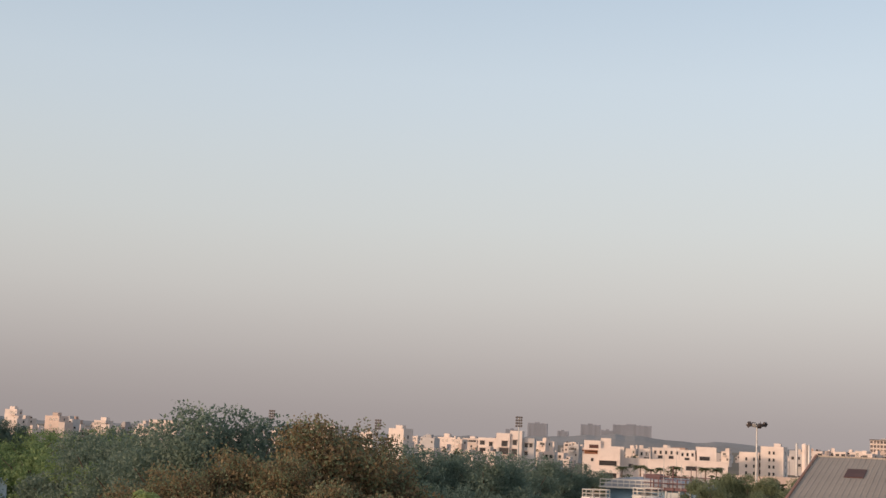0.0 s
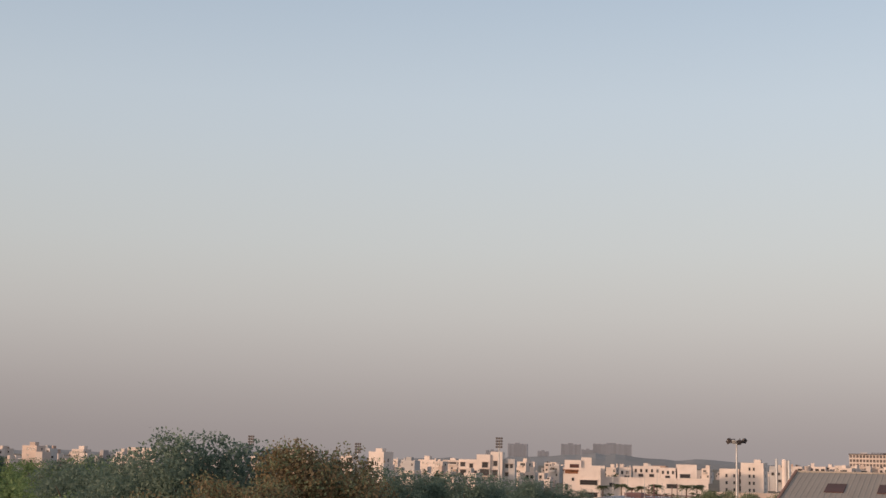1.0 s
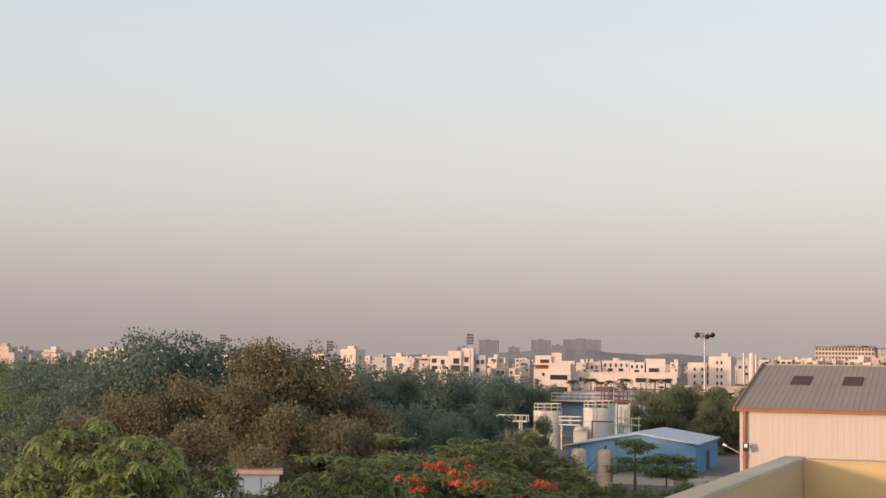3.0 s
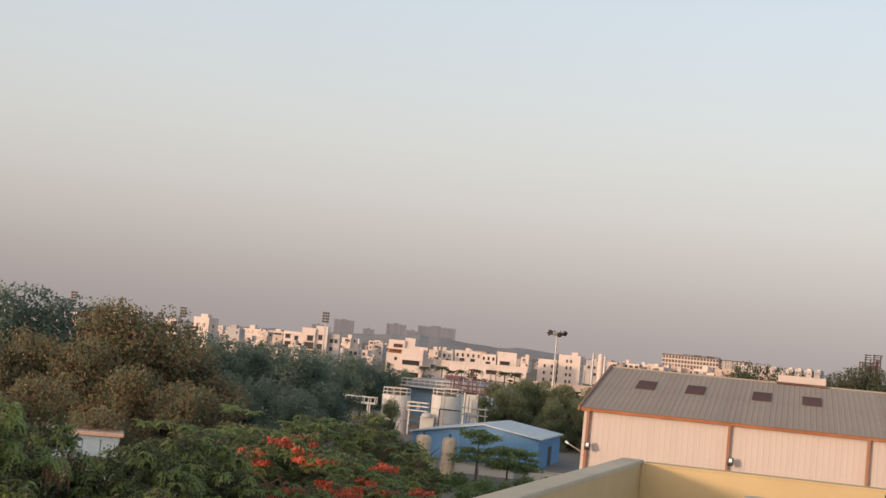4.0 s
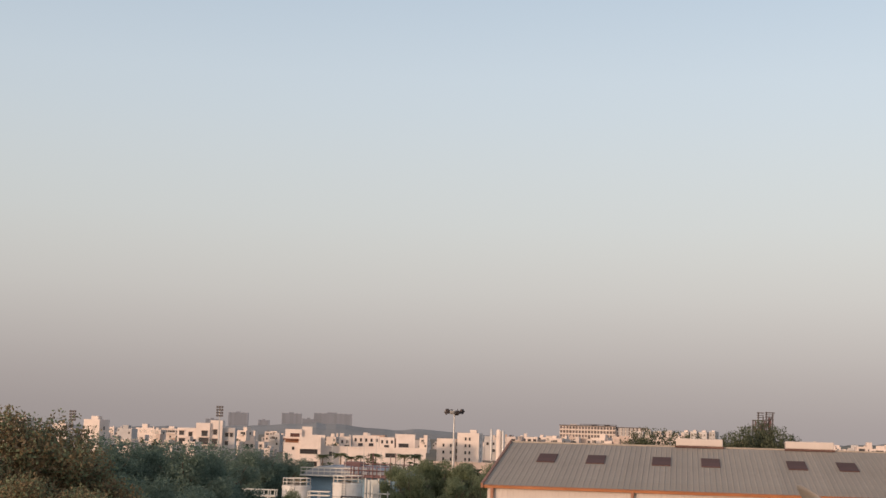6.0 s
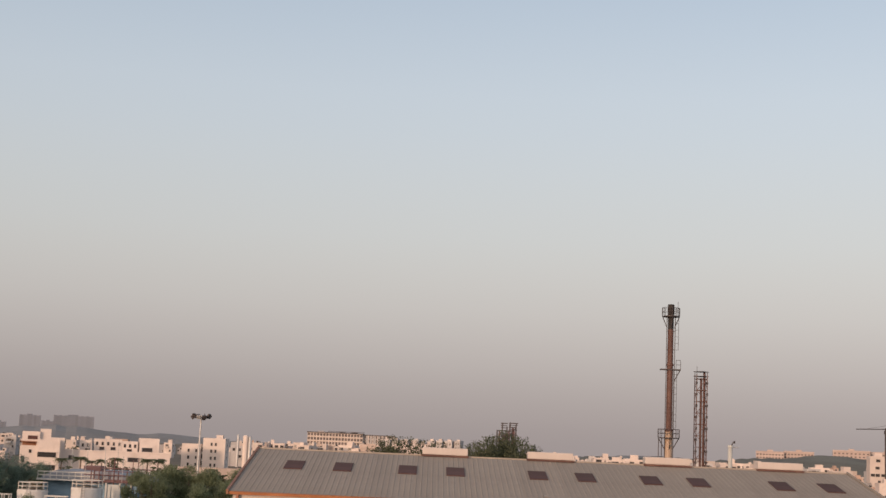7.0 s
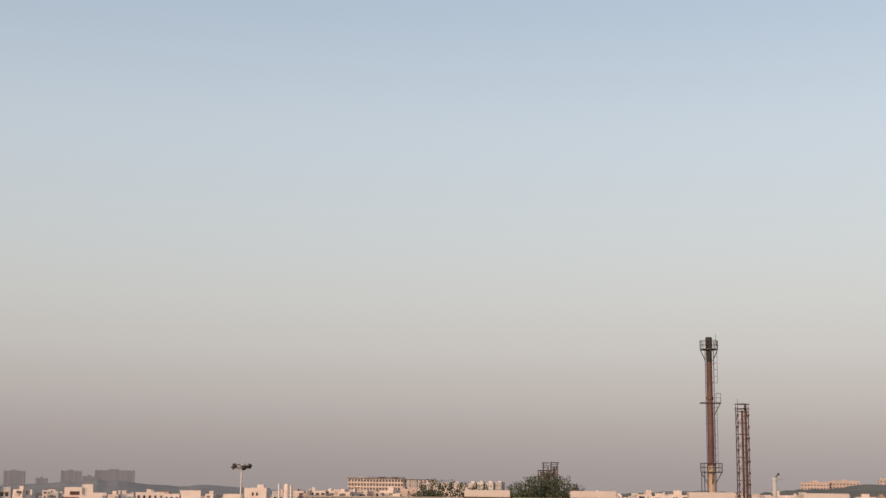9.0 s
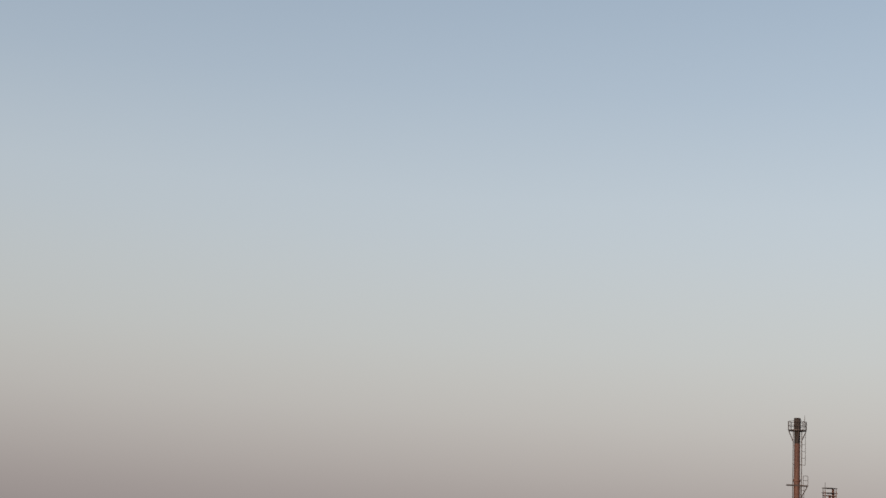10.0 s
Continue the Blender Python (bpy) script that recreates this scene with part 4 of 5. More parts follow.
# ---- the town beyond ----
def window_mesh(w, h):
    """A window: a proud frame round a dark pane."""
    me = bpy.data.meshes.new("window")
    bm = boxed(-w / 2, w / 2, -0.14, 0.05, 0, h)
    front = min(bm.faces, key=lambda f: f.calc_center_median().y)
    bmesh.ops.inset_individual(bm, faces=[front], thickness=0.07)
    for v in front.verts:
        v.co.y = -0.03
    front.material_index = 1
    bm.to_mesh(me)
    bm.free()
    me.materials.append(CITY[1])
    me.materials.append(M_GLASS)
    return me


WINDOWS = [window_mesh(1.2, 1.4), window_mesh(1.9, 1.3), window_mesh(0.9, 1.2)]
PANE = window_mesh(1.0, 1.0)
HOUSE_LABELS = ["white flat-roofed concrete house lit by evening sun", "pale grey flat-roofed apartment house", "cream flat-roofed house with a stair tower", "greyish plastered flat-roofed house in the town", "terracotta-tinted flat-roofed house in the town"]


def walled(x0, x1, y0, y1, z0, z1, lip=0.6):
    """A flat-roofed block, its roof sunk behind a parapet."""
    bm = boxed(x0, x1, y0, y1, z0, z1)
    bm.normal_update()
    top = max(bm.faces, key=lambda f: f.calc_center_median().z)
    bmesh.ops.inset_individual(bm, faces=[top], thickness=0.18)
    for v in top.verts:
        v.co.z -= lip
    return bm


def opening(parent, x0, x1, z0, z1, y=0.0):
    """A framed dark opening of any size in a front wall."""
    return piece("window", PANE, parent, Matrix.Translation(((x0 + x1) / 2, y, z0)) @ Matrix.Diagonal((x1 - x0, 1, z1 - z0, 1)))


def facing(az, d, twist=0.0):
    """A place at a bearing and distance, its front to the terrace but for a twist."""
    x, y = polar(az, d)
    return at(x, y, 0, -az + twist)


def town_house(x, y, w, top, floors, rng, turn=None, tone=None, depth=None):
    """A small house of two to four blocks, with few and uneven openings."""
    tone = rng.choice((0, 0, 0, 0, 0, 0, 1, 1, 2, 0, 3, 0, 4, 1)) if tone is None else tone
    turn = rng.uniform(-20, 12) if turn is None else turn
    d = depth or rng.uniform(5, 8.5)
    b = thing("town_house", HOUSE_LABELS[tone], "house", at(x, y, 0, turn), "houses of the town")
    m = CITY[tone]
    body = part("wall", walled(-w / 2, w / 2, 0, d, 0, top, rng.uniform(0.4, 0.9)), m, b)
    storey = min(3.2, top / floors)
    kind = WINDOWS[rng.choice((0, 0, 1, 2))]
    cols = max(2, int(w / 2.1))
    for f in range(max(0, floors - 3), floors):
        z = top - (floors - f) * storey + storey * 0.2
        if z < 0.8:
            continue
        for c in range(cols):
            if rng.random() < 0.6:
                piece("window", kind, body, Matrix.Translation((-w / 2 + w * (c + 0.5) / cols + rng.uniform(-0.3, 0.3), 0, z)))
        if rng.random() < 0.6:
            piece("window", kind, body, Matrix.Translation((w / 2, d * rng.uniform(0.25, 0.75), z)) @ Matrix.Rotation(math.pi / 2, 4, "Z"))
    if rng.random() < 0.6:
        z = top - storey * rng.choice((1, 1, 2))
        x0 = rng.uniform(-w / 2, 0)
        part("balcony", boxed(x0, x0 + w * 0.45, -1.1, 0, z - 0.15, z + 0.7), m, b)
        # a dark pane stands in for the deep shade behind the balcony
        opening(body, x0 + 0.15, x0 + w * 0.42, z + 0.7, z + 2.1)
    if rng.random() < 0.7:
        side = rng.choice((-1, 1))
        ww, wt = w * rng.uniform(0.35, 0.6), max(3.0, top - rng.choice((1.4, 2.6, 3.2)))
        x0 = side * (w / 2 + ww / 2)
        wing = part("wing", walled(x0 - ww / 2, x0 + ww / 2, rng.uniform(-2.0, 2.0), d * 0.9, 0, wt), CITY[rng.choice((0, 0, 1, 2))] if rng.random() < 0.4 else m, b)
        opening(wing, x0 - 0.6, x0 + 0.5, wt - 2.4, wt - 1.1, 0.0)
    if rng.random() < 0.7:
        hw = min(3.4, w * rng.uniform(0.3, 0.5))
        hx = rng.uniform(-w / 2 + hw / 2, w / 2 - hw / 2)
        part("stair_tower", walled(hx - hw / 2, hx + hw / 2, 1.5, 4.8, top - 0.95, top + rng.uniform(0.9, 2.2), 0.3), m, b)
    if rng.random() < 0.4:
        tx = rng.uniform(-w / 2 + 0.8, w / 2 - 0.8)
        part("water_tank", rodded((tx, d * 0.6, top - 0.95), (tx, d * 0.6, top + 0.8), 0.5, n=12), M_DARKSTEEL if rng.random() < 0.6 else m, b, "round roof water tank")
    return b


def town():
    rng = random.Random(11)
    k = 1.5  # the near edge of the town
    named = [(-176.1, 430, 5.2, 10.3, 3), (-205.1, 520, 9.6, 10.7, 3), (-210.3, 560, 10.7, 10.7, 3), (-189.6, 600, 10.3, 10.7, 3), (-141.4, 480, 5.0, 9.6, 3),
             (-146.4, 520, 5.4, 10.8, 3), (-125.5, 520, 5.5, 9.6, 3), (-59.4, 440, 4.9, 10.1, 3)]
    for x, y, w, top, floors in named:
        town_house(x * k, y * k, w * 1.2, 11 + (top - 11) * k, floors, rng, turn=rng.uniform(-4, 8), tone=rng.choice((0, 0, 1)))
    edge = [(90.8, 420, 9.2, 11.4, 3), (-192.0, 300, 4.4, 12.1, 3), (-202.9, 310, 3.8, 12.2, 3), (-158.7, 320, 4.2, 12.4, 3), (-162.8, 320, 3.9, 11.5, 3),
            (-318.4, 420, 6.0, 12.5, 3), (-336.8, 420, 5.0, 14.3, 4), (-305.0, 430, 5.0, 11.6, 2), (135.2, 420, 7.9, 15.2, 5)]
    for x, y, w, top, floors in edge:
        town_house(x * k, y * k, w * k, 11 + (top - 11) * k, floors, rng, turn=rng.uniform(-6, 6), tone=rng.choice((0, 0, 2)))
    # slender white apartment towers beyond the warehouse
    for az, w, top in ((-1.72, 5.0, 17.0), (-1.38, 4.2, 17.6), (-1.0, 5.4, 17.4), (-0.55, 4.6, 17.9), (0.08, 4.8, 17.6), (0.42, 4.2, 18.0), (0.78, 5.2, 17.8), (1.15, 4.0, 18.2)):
        t = thing("apartment_tower", "slender white apartment tower with dark panes for shaded balconies", "apartment tower", facing(az, 900, -18), "white apartment towers")
        body = part("wall", walled(-w / 2, w / 2, 0, 7, 0, top), CITY[1], t)
        for f in range(4):
            # flat dark panes imitate the shade of recessed balconies
            opening(body, -w * 0.36, -w * 0.04, top - 3.0 - 3 * f, top - 1.2 - 3 * f)
            opening(body, w * 0.12, w * 0.36, top - 2.8 - 3 * f, top - 1.4 - 3 * f)
        part("stair_tower", boxed(-w * 0.2, w * 0.25, 2, 5, top - 0.6, top + rng.uniform(0.2, 1.4)), CITY[0], t)
    # the crowd of low houses between them
    for i in range(240):
        az = -45 + 64.5 * (i + rng.random()) / 240
        d = rng.uniform(690, 1150)
        rise = rng.uniform(-0.46, -0.02) if -24 < az < -8 else rng.uniform(-0.40, 0.07)
        top = max(6.0, 11 + d * math.tan(radians(rise)))
        x, y = polar(az, d)
        town_house(x, y, rng.uniform(3.4, 6.8), top, max(2, round(top / 3.0)), rng)
    for i in range(22):
        az = 4.5 + 12 * (i + rng.random()) / 22
        d = rng.uniform(520, 700)
        x, y = polar(az, d)
        town_house(x, y, rng.uniform(4, 9), 11 + d * math.tan(radians(rng.uniform(-0.12, 0.06))), 4, rng, tone=rng.choice((0, 0, 1)))
    for i in range(34):
        az = -7.6 + 8.0 * (i + rng.random()) / 34
        d = rng.uniform(640, 860)
        x, y = polar(az, d)
        town_house(x, y, rng.uniform(3.6, 6.5), 11 + d * math.tan(radians(rng.uniform(-0.16, 0.09) + 0.03 * (az + 7))), 4, rng, tone=rng.choice((0, 0, 0, 2)))
    for i in range(110):
        az = -24 + 43 * (i + rng.random()) / 110
        d = rng.uniform(500, 640)
        x, y = polar(az, d)
        if -16.6 < az < -7:
            continue
        town_house(x, y, rng.uniform(3.2, 5.6), rng.uniform(3.6, 7.0), 2, rng)


def town_front():
    """The larger buildings along the near edge of the town."""
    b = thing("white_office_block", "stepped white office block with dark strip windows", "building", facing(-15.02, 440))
    tower = part("tower", walled(-3.0, 3.7, 0, 9, 0, 9.36), M_LIME, b)
    upper = part("upper_block", walled(-7.45, -2.3, 3, 11, 0, 11.67), M_LIME, b)
    part("rear_block", walled(0.9, 5.0, 4, 10, 0, 10.07), M_LIME, b)
    part("stair_tower", walled(-2.3, 0.9, 4, 8, 9, 12.55), M_LIME, b)
    side = part("side_block", walled(-7.8, -3.003, 0.4, 8, 0, 7.4), M_LIME, b)
    for z0, z1 in ((4.2, 5.64), (0.5, 1.9)):
        part("strip_window", boxed(-2.65, 2.7, -0.1, 0.06, z0, z1), M_GLASS, b, "dark strip window")
        part("sunshade", boxed(-2.9, 2.95, -0.7, 0.0, z1 + 0.05, z1 + 0.2), M_LIME, tower)
    part("strip_window", boxed(-5.85, -3.0, 2.9, 3.06, 9.3, 10.4), M_LIGHTPANEL, b, "brown strip window")
    part("canopy", boxed(-7.9, -3.1, 0.0, 3.0, 8.5, 8.75), M_PIPE, b, "brown roof canopy")
    # brown strip put in for the shade under the canopy
    part("veranda_shade", boxed(-7.3, -3.3, 2.9, 3.05, 7.5, 8.5), M_PIPE, b)
    opening(side, -7.3, -6.3, 2.4, 4.4, 0.4)
    opening(side, -5.2, -4.4, 5.3, 6.3, 0.4)
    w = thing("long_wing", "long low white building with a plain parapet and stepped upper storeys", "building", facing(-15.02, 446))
    wall = part("wall", walled(4.2, 36.9, 0, 7, 0, 6.7, 0.5), M_LIME, w)
    part("parapet_rail", boxed(5.2, 36.8, -0.12, -0.02, 6.3, 6.45), M_LIME, wall)
    for x0, x1 in ((6.4, 8.0), (24.0, 27.4), (33.2, 35.4)):
        opening(wall, x0, x1, 3.6, 5.0)
    for x0, x1, h, n in ((9.8, 13.0, 9.6, 2), (14.0, 22.5, 10.3, 5), (22.6, 27.3, 9.9, 3)):
        up = part("upper_storey", walled(x0, x1, 8, 16, 0, h), M_LIME, w)
        for j in range(n):
            mid = x0 + (x1 - x0) * (j + 0.5) / n
            opening(up, mid - 0.35, mid + 0.35, h - 2.0, h - 0.9, 8)
            if j % 2:
                opening(up, mid - 0.9, mid + 0.7, h - 3.4, h - 2.4, 8)
    cube = part("upper_storey", walled(27.9, 33.9, 7.5, 15, 0, 11.05), M_LIME, w, "plain white upper block with a dark strip window")
    opening(cube, 28.6, 32.0, 6.8, 8.1, 7.5)
    for x in (7.5, 12.0, 17.2, 21.0):
        part("lamp_post", rodded((x, -4.0, 0), (x, -4.0, 10.2), 0.07, n=6), M_STEEL, w)
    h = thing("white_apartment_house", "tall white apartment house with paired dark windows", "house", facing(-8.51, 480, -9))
    main = part("wall", walled(-4.45, 3.0, 0, 9, 0, 12.1), M_LIME, h)
    low = part("low_wing", walled(-11.6, -5.2, 0.6, 9, 0, 10.0), M_LIME, h)
    part("stair_tower", walled(-0.6, 1.6, 3, 6, 11, 13.2), M_LIME, h)
    # grey render paints the shade of the recess between the two blocks
    link = part("link", boxed(-5.2, -4.45, 1.6, 8, 0, 9.6), CITY[1], h, "shaded stair link")
    for z in (2.6, 4.9, 7.2, 9.5):
        opening(main, -1.9, -1.25, z, z + 1.1)
        opening(main, -0.5, 0.15, z, z + 1.1)
        piece("window", WINDOWS[2], main, Matrix.Translation((3.0, 4.0, z)) @ Matrix.Rotation(math.pi / 2, 4, "Z"))
        if z < 9:
            opening(low, -9.6, -8.9, z, z + 1.1, 0.6)
            opening(low, -7.0, -6.4, z, z + 1.1, 0.6)
            opening(link, -5.15, -4.5, z + 0.2, z + 1.8, 1.6)
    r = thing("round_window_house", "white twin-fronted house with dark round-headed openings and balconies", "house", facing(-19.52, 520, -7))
    left = part("left_block", walled(-6.7, -0.05, 0, 9, 0, 11.16), M_LIME, r)
    mid = part("middle_block", walled(0.0, 5.0, -0.6, 9, 0, 13.05), M_LIME, r)
    tall = part("tall_block", walled(5.0, 9.4, 0.4, 9, 0, 14.1), M_LIME, r)
    # grey render in place of white paints this side's shade
    back = part("grey_block", walled(9.4, 13.8, 2.5, 9, 0, 11.6), CITY[1], r, "rear block in grey for its shaded side")
    for x0, x1, z0, z1, wallpart, y in ((-5.9, -4.4, 8.65, 9.9, left, 0), (-2.5, -1.5, 8.2, 9.5, left, 0), (-5.9, -4.0, 5.3, 7.2, left, 0), (-2.5, -1.4, 5.5, 6.9, left, 0), (2.2, 4.1, 8.4, 10.1, mid, -0.6),
                                        (1.3, 4.7, 5.4, 7.6, mid, -0.6), (6.2, 7.4, 9.0, 10.6, tall, 0.4), (5.9, 7.6, 5.5, 7.3, tall, 0.4), (10.4, 11.3, 8.4, 9.6, back, 2.5), (12.1, 12.9, 8.4, 9.6, back, 2.5), (10.4, 11.3, 5.4, 6.6, back, 2.5)):
        opening(wallpart, x0 - 0.2, x1 + 0.2, z0 - 0.15, z1 + 0.2, y)
        part("sunshade", boxed(x0 - 0.35, x1 + 0.35, y - 0.75, y, z1 + 0.25, z1 + 0.37), CITY[2], wallpart)
    part("balcony", boxed(1.0, 5.0, -1.7, -0.6, 4.5, 5.4), CITY[2], r)
    part("balcony", boxed(5.1, 8.2, -0.7, 0.4, 4.6, 5.5), CITY[2], r)
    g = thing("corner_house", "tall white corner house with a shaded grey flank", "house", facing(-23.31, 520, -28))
    wall = part("wall", walled(-6.0, 0.3, 0, 7.5, 0, 13.2), M_LIME, g)
    part("stair_tower", walled(-4.2, -1.4, 2, 5, 12, 14.4), M_LIME, g)
    for z in (6.0, 9.4):
        opening(wall, -4.9, -3.9, z, z + 1.5)
        opening(wall, -2.3, -1.3, z, z + 1.5)
        piece("window", WINDOWS[0], wall, Matrix.Translation((0.3, 3.4, z)) @ Matrix.Rotation(math.pi / 2, 4, "Z"))
    y = thing("compound_wall", "long sunlit cream compound wall", "wall", facing(-8.9, 425))
    for i in range(8):
        part("wall_run", boxed(-11.5 + i * 3, -8.6 + i * 3, 0, 0.3, 0, 3.3), CITY[2], y)
        part("pier", boxed(-8.6 + i * 3, -8.5 + i * 3 + 0.25, -0.1, 0.4, 0, 3.5), CITY[2], y)
    for x, r_, h_ in ((-86.0, 0.6, 14.6), (-82.6, 1.2, 14.4), (-80.6, 0.8, 14.0)):
        s_ = thing("silo", "slender pale cylindrical silo", "silo", at(x, 640), "row of silos")
        part("shell", lathe(bmesh.new(), [(r_, 0), (r_, h_ - 0.6), (r_ * 0.6, h_)], 18), M_LIME if r_ > 1 else M_STEEL, s_)


def hotel():
    b = thing("hotel", "long six-storey cream hotel with rows of windows", "hotel", at(-72.8, 1100, 0, 0))
    body = part("wall", boxed(-21.5, 21.5, 0, 16, 0, 21.4), M_HOTEL, b)
    part("roof", boxed(-22.0, 22.0, -0.6, 16.5, 21.4, 22.0), M_DARKSTEEL, b, "dark roof edge")
    # the wing's shade is put into its colour: grey instead of hotel render
    wing = part("wing", boxed(21.5, 46, 3, 18, 0, 20.8), CITY[1], b, "rear wing in grey for its side away from the sun")
    part("wing_roof", boxed(21.8, 46.4, 2.6, 18, 20.8, 21.3), M_DARKSTEEL, b)
    me = window_mesh(1.85, 2.1)
    me.materials[1] = M_HOTELGLASS
    narrow = window_mesh(1.1, 2.2)
    narrow.materials[1] = M_HOTELGLASS
    for f in range(6):
        part("balcony_band", boxed(-21.4, 21.4, -0.7, 0, 2.5 + f * 3.2, 2.85 + f * 3.2), M_HOTEL, body)
        for c in range(18):
            piece("window", me, body, Matrix.Translation((-20.4 + c * 2.4, 0, 3.2 + f * 3.2 - 0.2)))
        for c in range(8):
            piece("window", narrow, wing, Matrix.Translation((23.2 + c * 3.0, 3, 3.0 + f * 3.1)))
    for c in range(7):
        part("corner_pier", boxed(22.0 + c * 3.55, 22.5 + c * 3.55, 2.5, 3.0, 0, 20.8), M_HOTEL, wing)
    part("roof_pergola", boxed(-6, 22.5, 2, 6, 22.6, 22.9), M_DARKSTEEL, b, "dark roof pergola")
    for x in (-5.6, 1.0, 8.0, 15.0, 22.0):
        part("pergola_post", boxed(x, x + 0.3, 2, 2.3, 22.0, 22.6), M_DARKSTEEL, b)
    for x in (-14, 2, 12):
        part("roof_plant", boxed(x, x + 5, 7, 10, 22.0, 22.9), CITY[3], b)


def pink_blocks():
    pale = window_mesh(2.0, 1.5)
    pale.materials[1] = M_HOTELGLASS
    for x, w, top in ((362.4, 29, 26.5), (393.0, 31, 27.6), (449, 38, 31), (487, 34, 30.5)):
        b = thing("pink_block", "long pink flat-roofed block on a far slope", "building", at(x, 1500, 0, -14), "far pink blocks")
        body = part("wall", boxed(-w / 2, w / 2, 0, 14, 0, top - 1), M_PINK, b)
        part("parapet", boxed(-w / 2 - 0.3, w / 2 + 0.3, -0.3, 0.3, top - 1.2, top), M_PINK, b)
        part("stair_tower", boxed(-3, 3, 3, 9, top - 1, top + 1.6), M_PINK, b)
        for f in range(3):
            for c in range(9):
                piece("window", pale, body, Matrix.Translation((-w / 2 + w * (c + 0.5) / 9, 0, top - 4.2 - f * 3.4)))


def far_towers():
    d = 4300
    for az, w, top, steps in ((-17.88, 60, 0.69, 2), (-15.74, 60, 0.72, 2), (-14.08, 116, 0.76, 3), (-16.85, 34, 0.42, 1), (-18.9, 40, 0.40, 1), (-15.05, 40, 0.52, 1)):
        x, y = polar(az, d)
        z = 11 + d * math.tan(radians(top))
        b = thing("tower_block", "distant hazy grey residential tower block", "tower block", at(x, y, 0, 14), "far tower blocks")
        bays = steps * 5
        for i in range(bays):
            x0 = -w / 2 + w * i / bays
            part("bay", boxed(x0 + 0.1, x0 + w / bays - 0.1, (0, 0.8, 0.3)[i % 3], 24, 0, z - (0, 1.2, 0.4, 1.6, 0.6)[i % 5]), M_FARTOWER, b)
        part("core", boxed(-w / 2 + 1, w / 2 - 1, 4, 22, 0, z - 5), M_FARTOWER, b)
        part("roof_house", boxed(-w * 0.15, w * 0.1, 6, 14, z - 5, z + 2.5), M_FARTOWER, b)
    x, y = polar(18.4, 600)
    c = thing("unfinished_tower", "unfinished brown concrete building under a tower crane", "building", at(x, y, 0, -10))
    for f in range(7):
        part("floor_slab", boxed(-3.0, 7, 0, 10, f * 3.2 + 2.9, f * 3.2 + 3.2), M_PIPE, c)
        for px_ in (-2.7, 1.8, 6.5):
            part("column", boxed(px_, px_ + 0.5, 0.2, 0.7, f * 3.2, f * 3.2 + 2.9), M_PIPE, c)
    part("core", boxed(-1, 4, 3, 8, 0, 24), M_PIPE, c)
    x, y = polar(17.95, 610)
    c = thing("tower_crane", "slender tower crane with a horizontal jib", "crane", at(x, y))
    part("mast", boxed(-0.5, 0.5, -0.5, 0.5, 0, 28.5), M_DARKSTEEL, c)
    part("jib", rod(rodded((-12.5, 0, 27.6), (5, 0, 28.2), 0.18), (0, 0, 29.5), (-8, 0, 27.9), 0.05), M_DARKSTEEL, c)
    part("cab", boxed(-0.9, 0.4, -0.9, 0.2, 26, 27.3), M_DARKSTEEL, c)


town()
town_front()
hotel()
pink_blocks()
far_towers()


# ---- trees ----
def leaves(rng, centres, count, spread, size, droop=0.0, slim=0.55):
    """Diamond leaves scattered about clump centres."""
    c = centres[rng.integers(0, len(centres), count)]
    p = c + np.clip(rng.normal(0, 1, (count, 3)), -1.5, 1.5) * np.asarray(spread)
    u = rng.normal(0, 1, (count, 3))
    u[:, 2] -= droop
    u /= np.linalg.norm(u, axis=1)[:, None]
    v = np.cross(u, rng.normal(0, 1, (count, 3)))
    v /= np.linalg.norm(v, axis=1)[:, None] + 1e-9
    s = size * rng.uniform(0.6, 1.4, (count, 1))
    quad = np.stack([p - u * s, p + v * s * slim, p + u * s, p - v * s * slim], 1).reshape(-1, 3)
    return quad, np.arange(count * 4).reshape(-1, 4)


def shell(rng, lobes, count, low=-0.35):
    """Clump centres over the outside of a set of round lobes."""
    out = []
    weights = np.array([r[0] * r[2] for _, r in lobes])
    pick = rng.choice(len(lobes), count, p=weights / weights.sum())
    for i in pick:
        c, r = lobes[i]
        d = rng.normal(0, 1, 3)
        d /= np.linalg.norm(d)
        d[2] = max(d[2], low)
        out.append(np.array(c) + d * np.array(r) * rng.uniform(0.74, 1.0))
    return np.array(out)


def trunk(parent, rng, height, spread, r, limbs, material=None):
    bm = bmesh.new()
    fork = height * 0.35
    rod(bm, (0, 0, -0.2), (0.1, 0.05, fork), r, r * 0.75, 9)
    for i in range(limbs):
        a = 2 * math.pi * i / limbs + rng.uniform(-0.4, 0.4)
        e = Vector((spread * 0.55 * math.cos(a), spread * 0.55 * math.sin(a), height * rng.uniform(0.6, 0.8)))
        mid = Vector((e.x * 0.45, e.y * 0.45, fork + (e.z - fork) * 0.5))
        rod(bm, (0.1, 0.05, fork * 0.95), mid, r * 0.55, r * 0.4, 7)
        rod(bm, mid, e, r * 0.4, r * 0.12, 6)
        for k in range(2):
            b = a + rng.uniform(-1, 1)
            rod(bm, mid, mid + Vector((math.cos(b), math.sin(b), 0.7)) * spread * 0.3, r * 0.25, r * 0.06, 5)
    part("trunk", bm, material or M_BARK, parent)


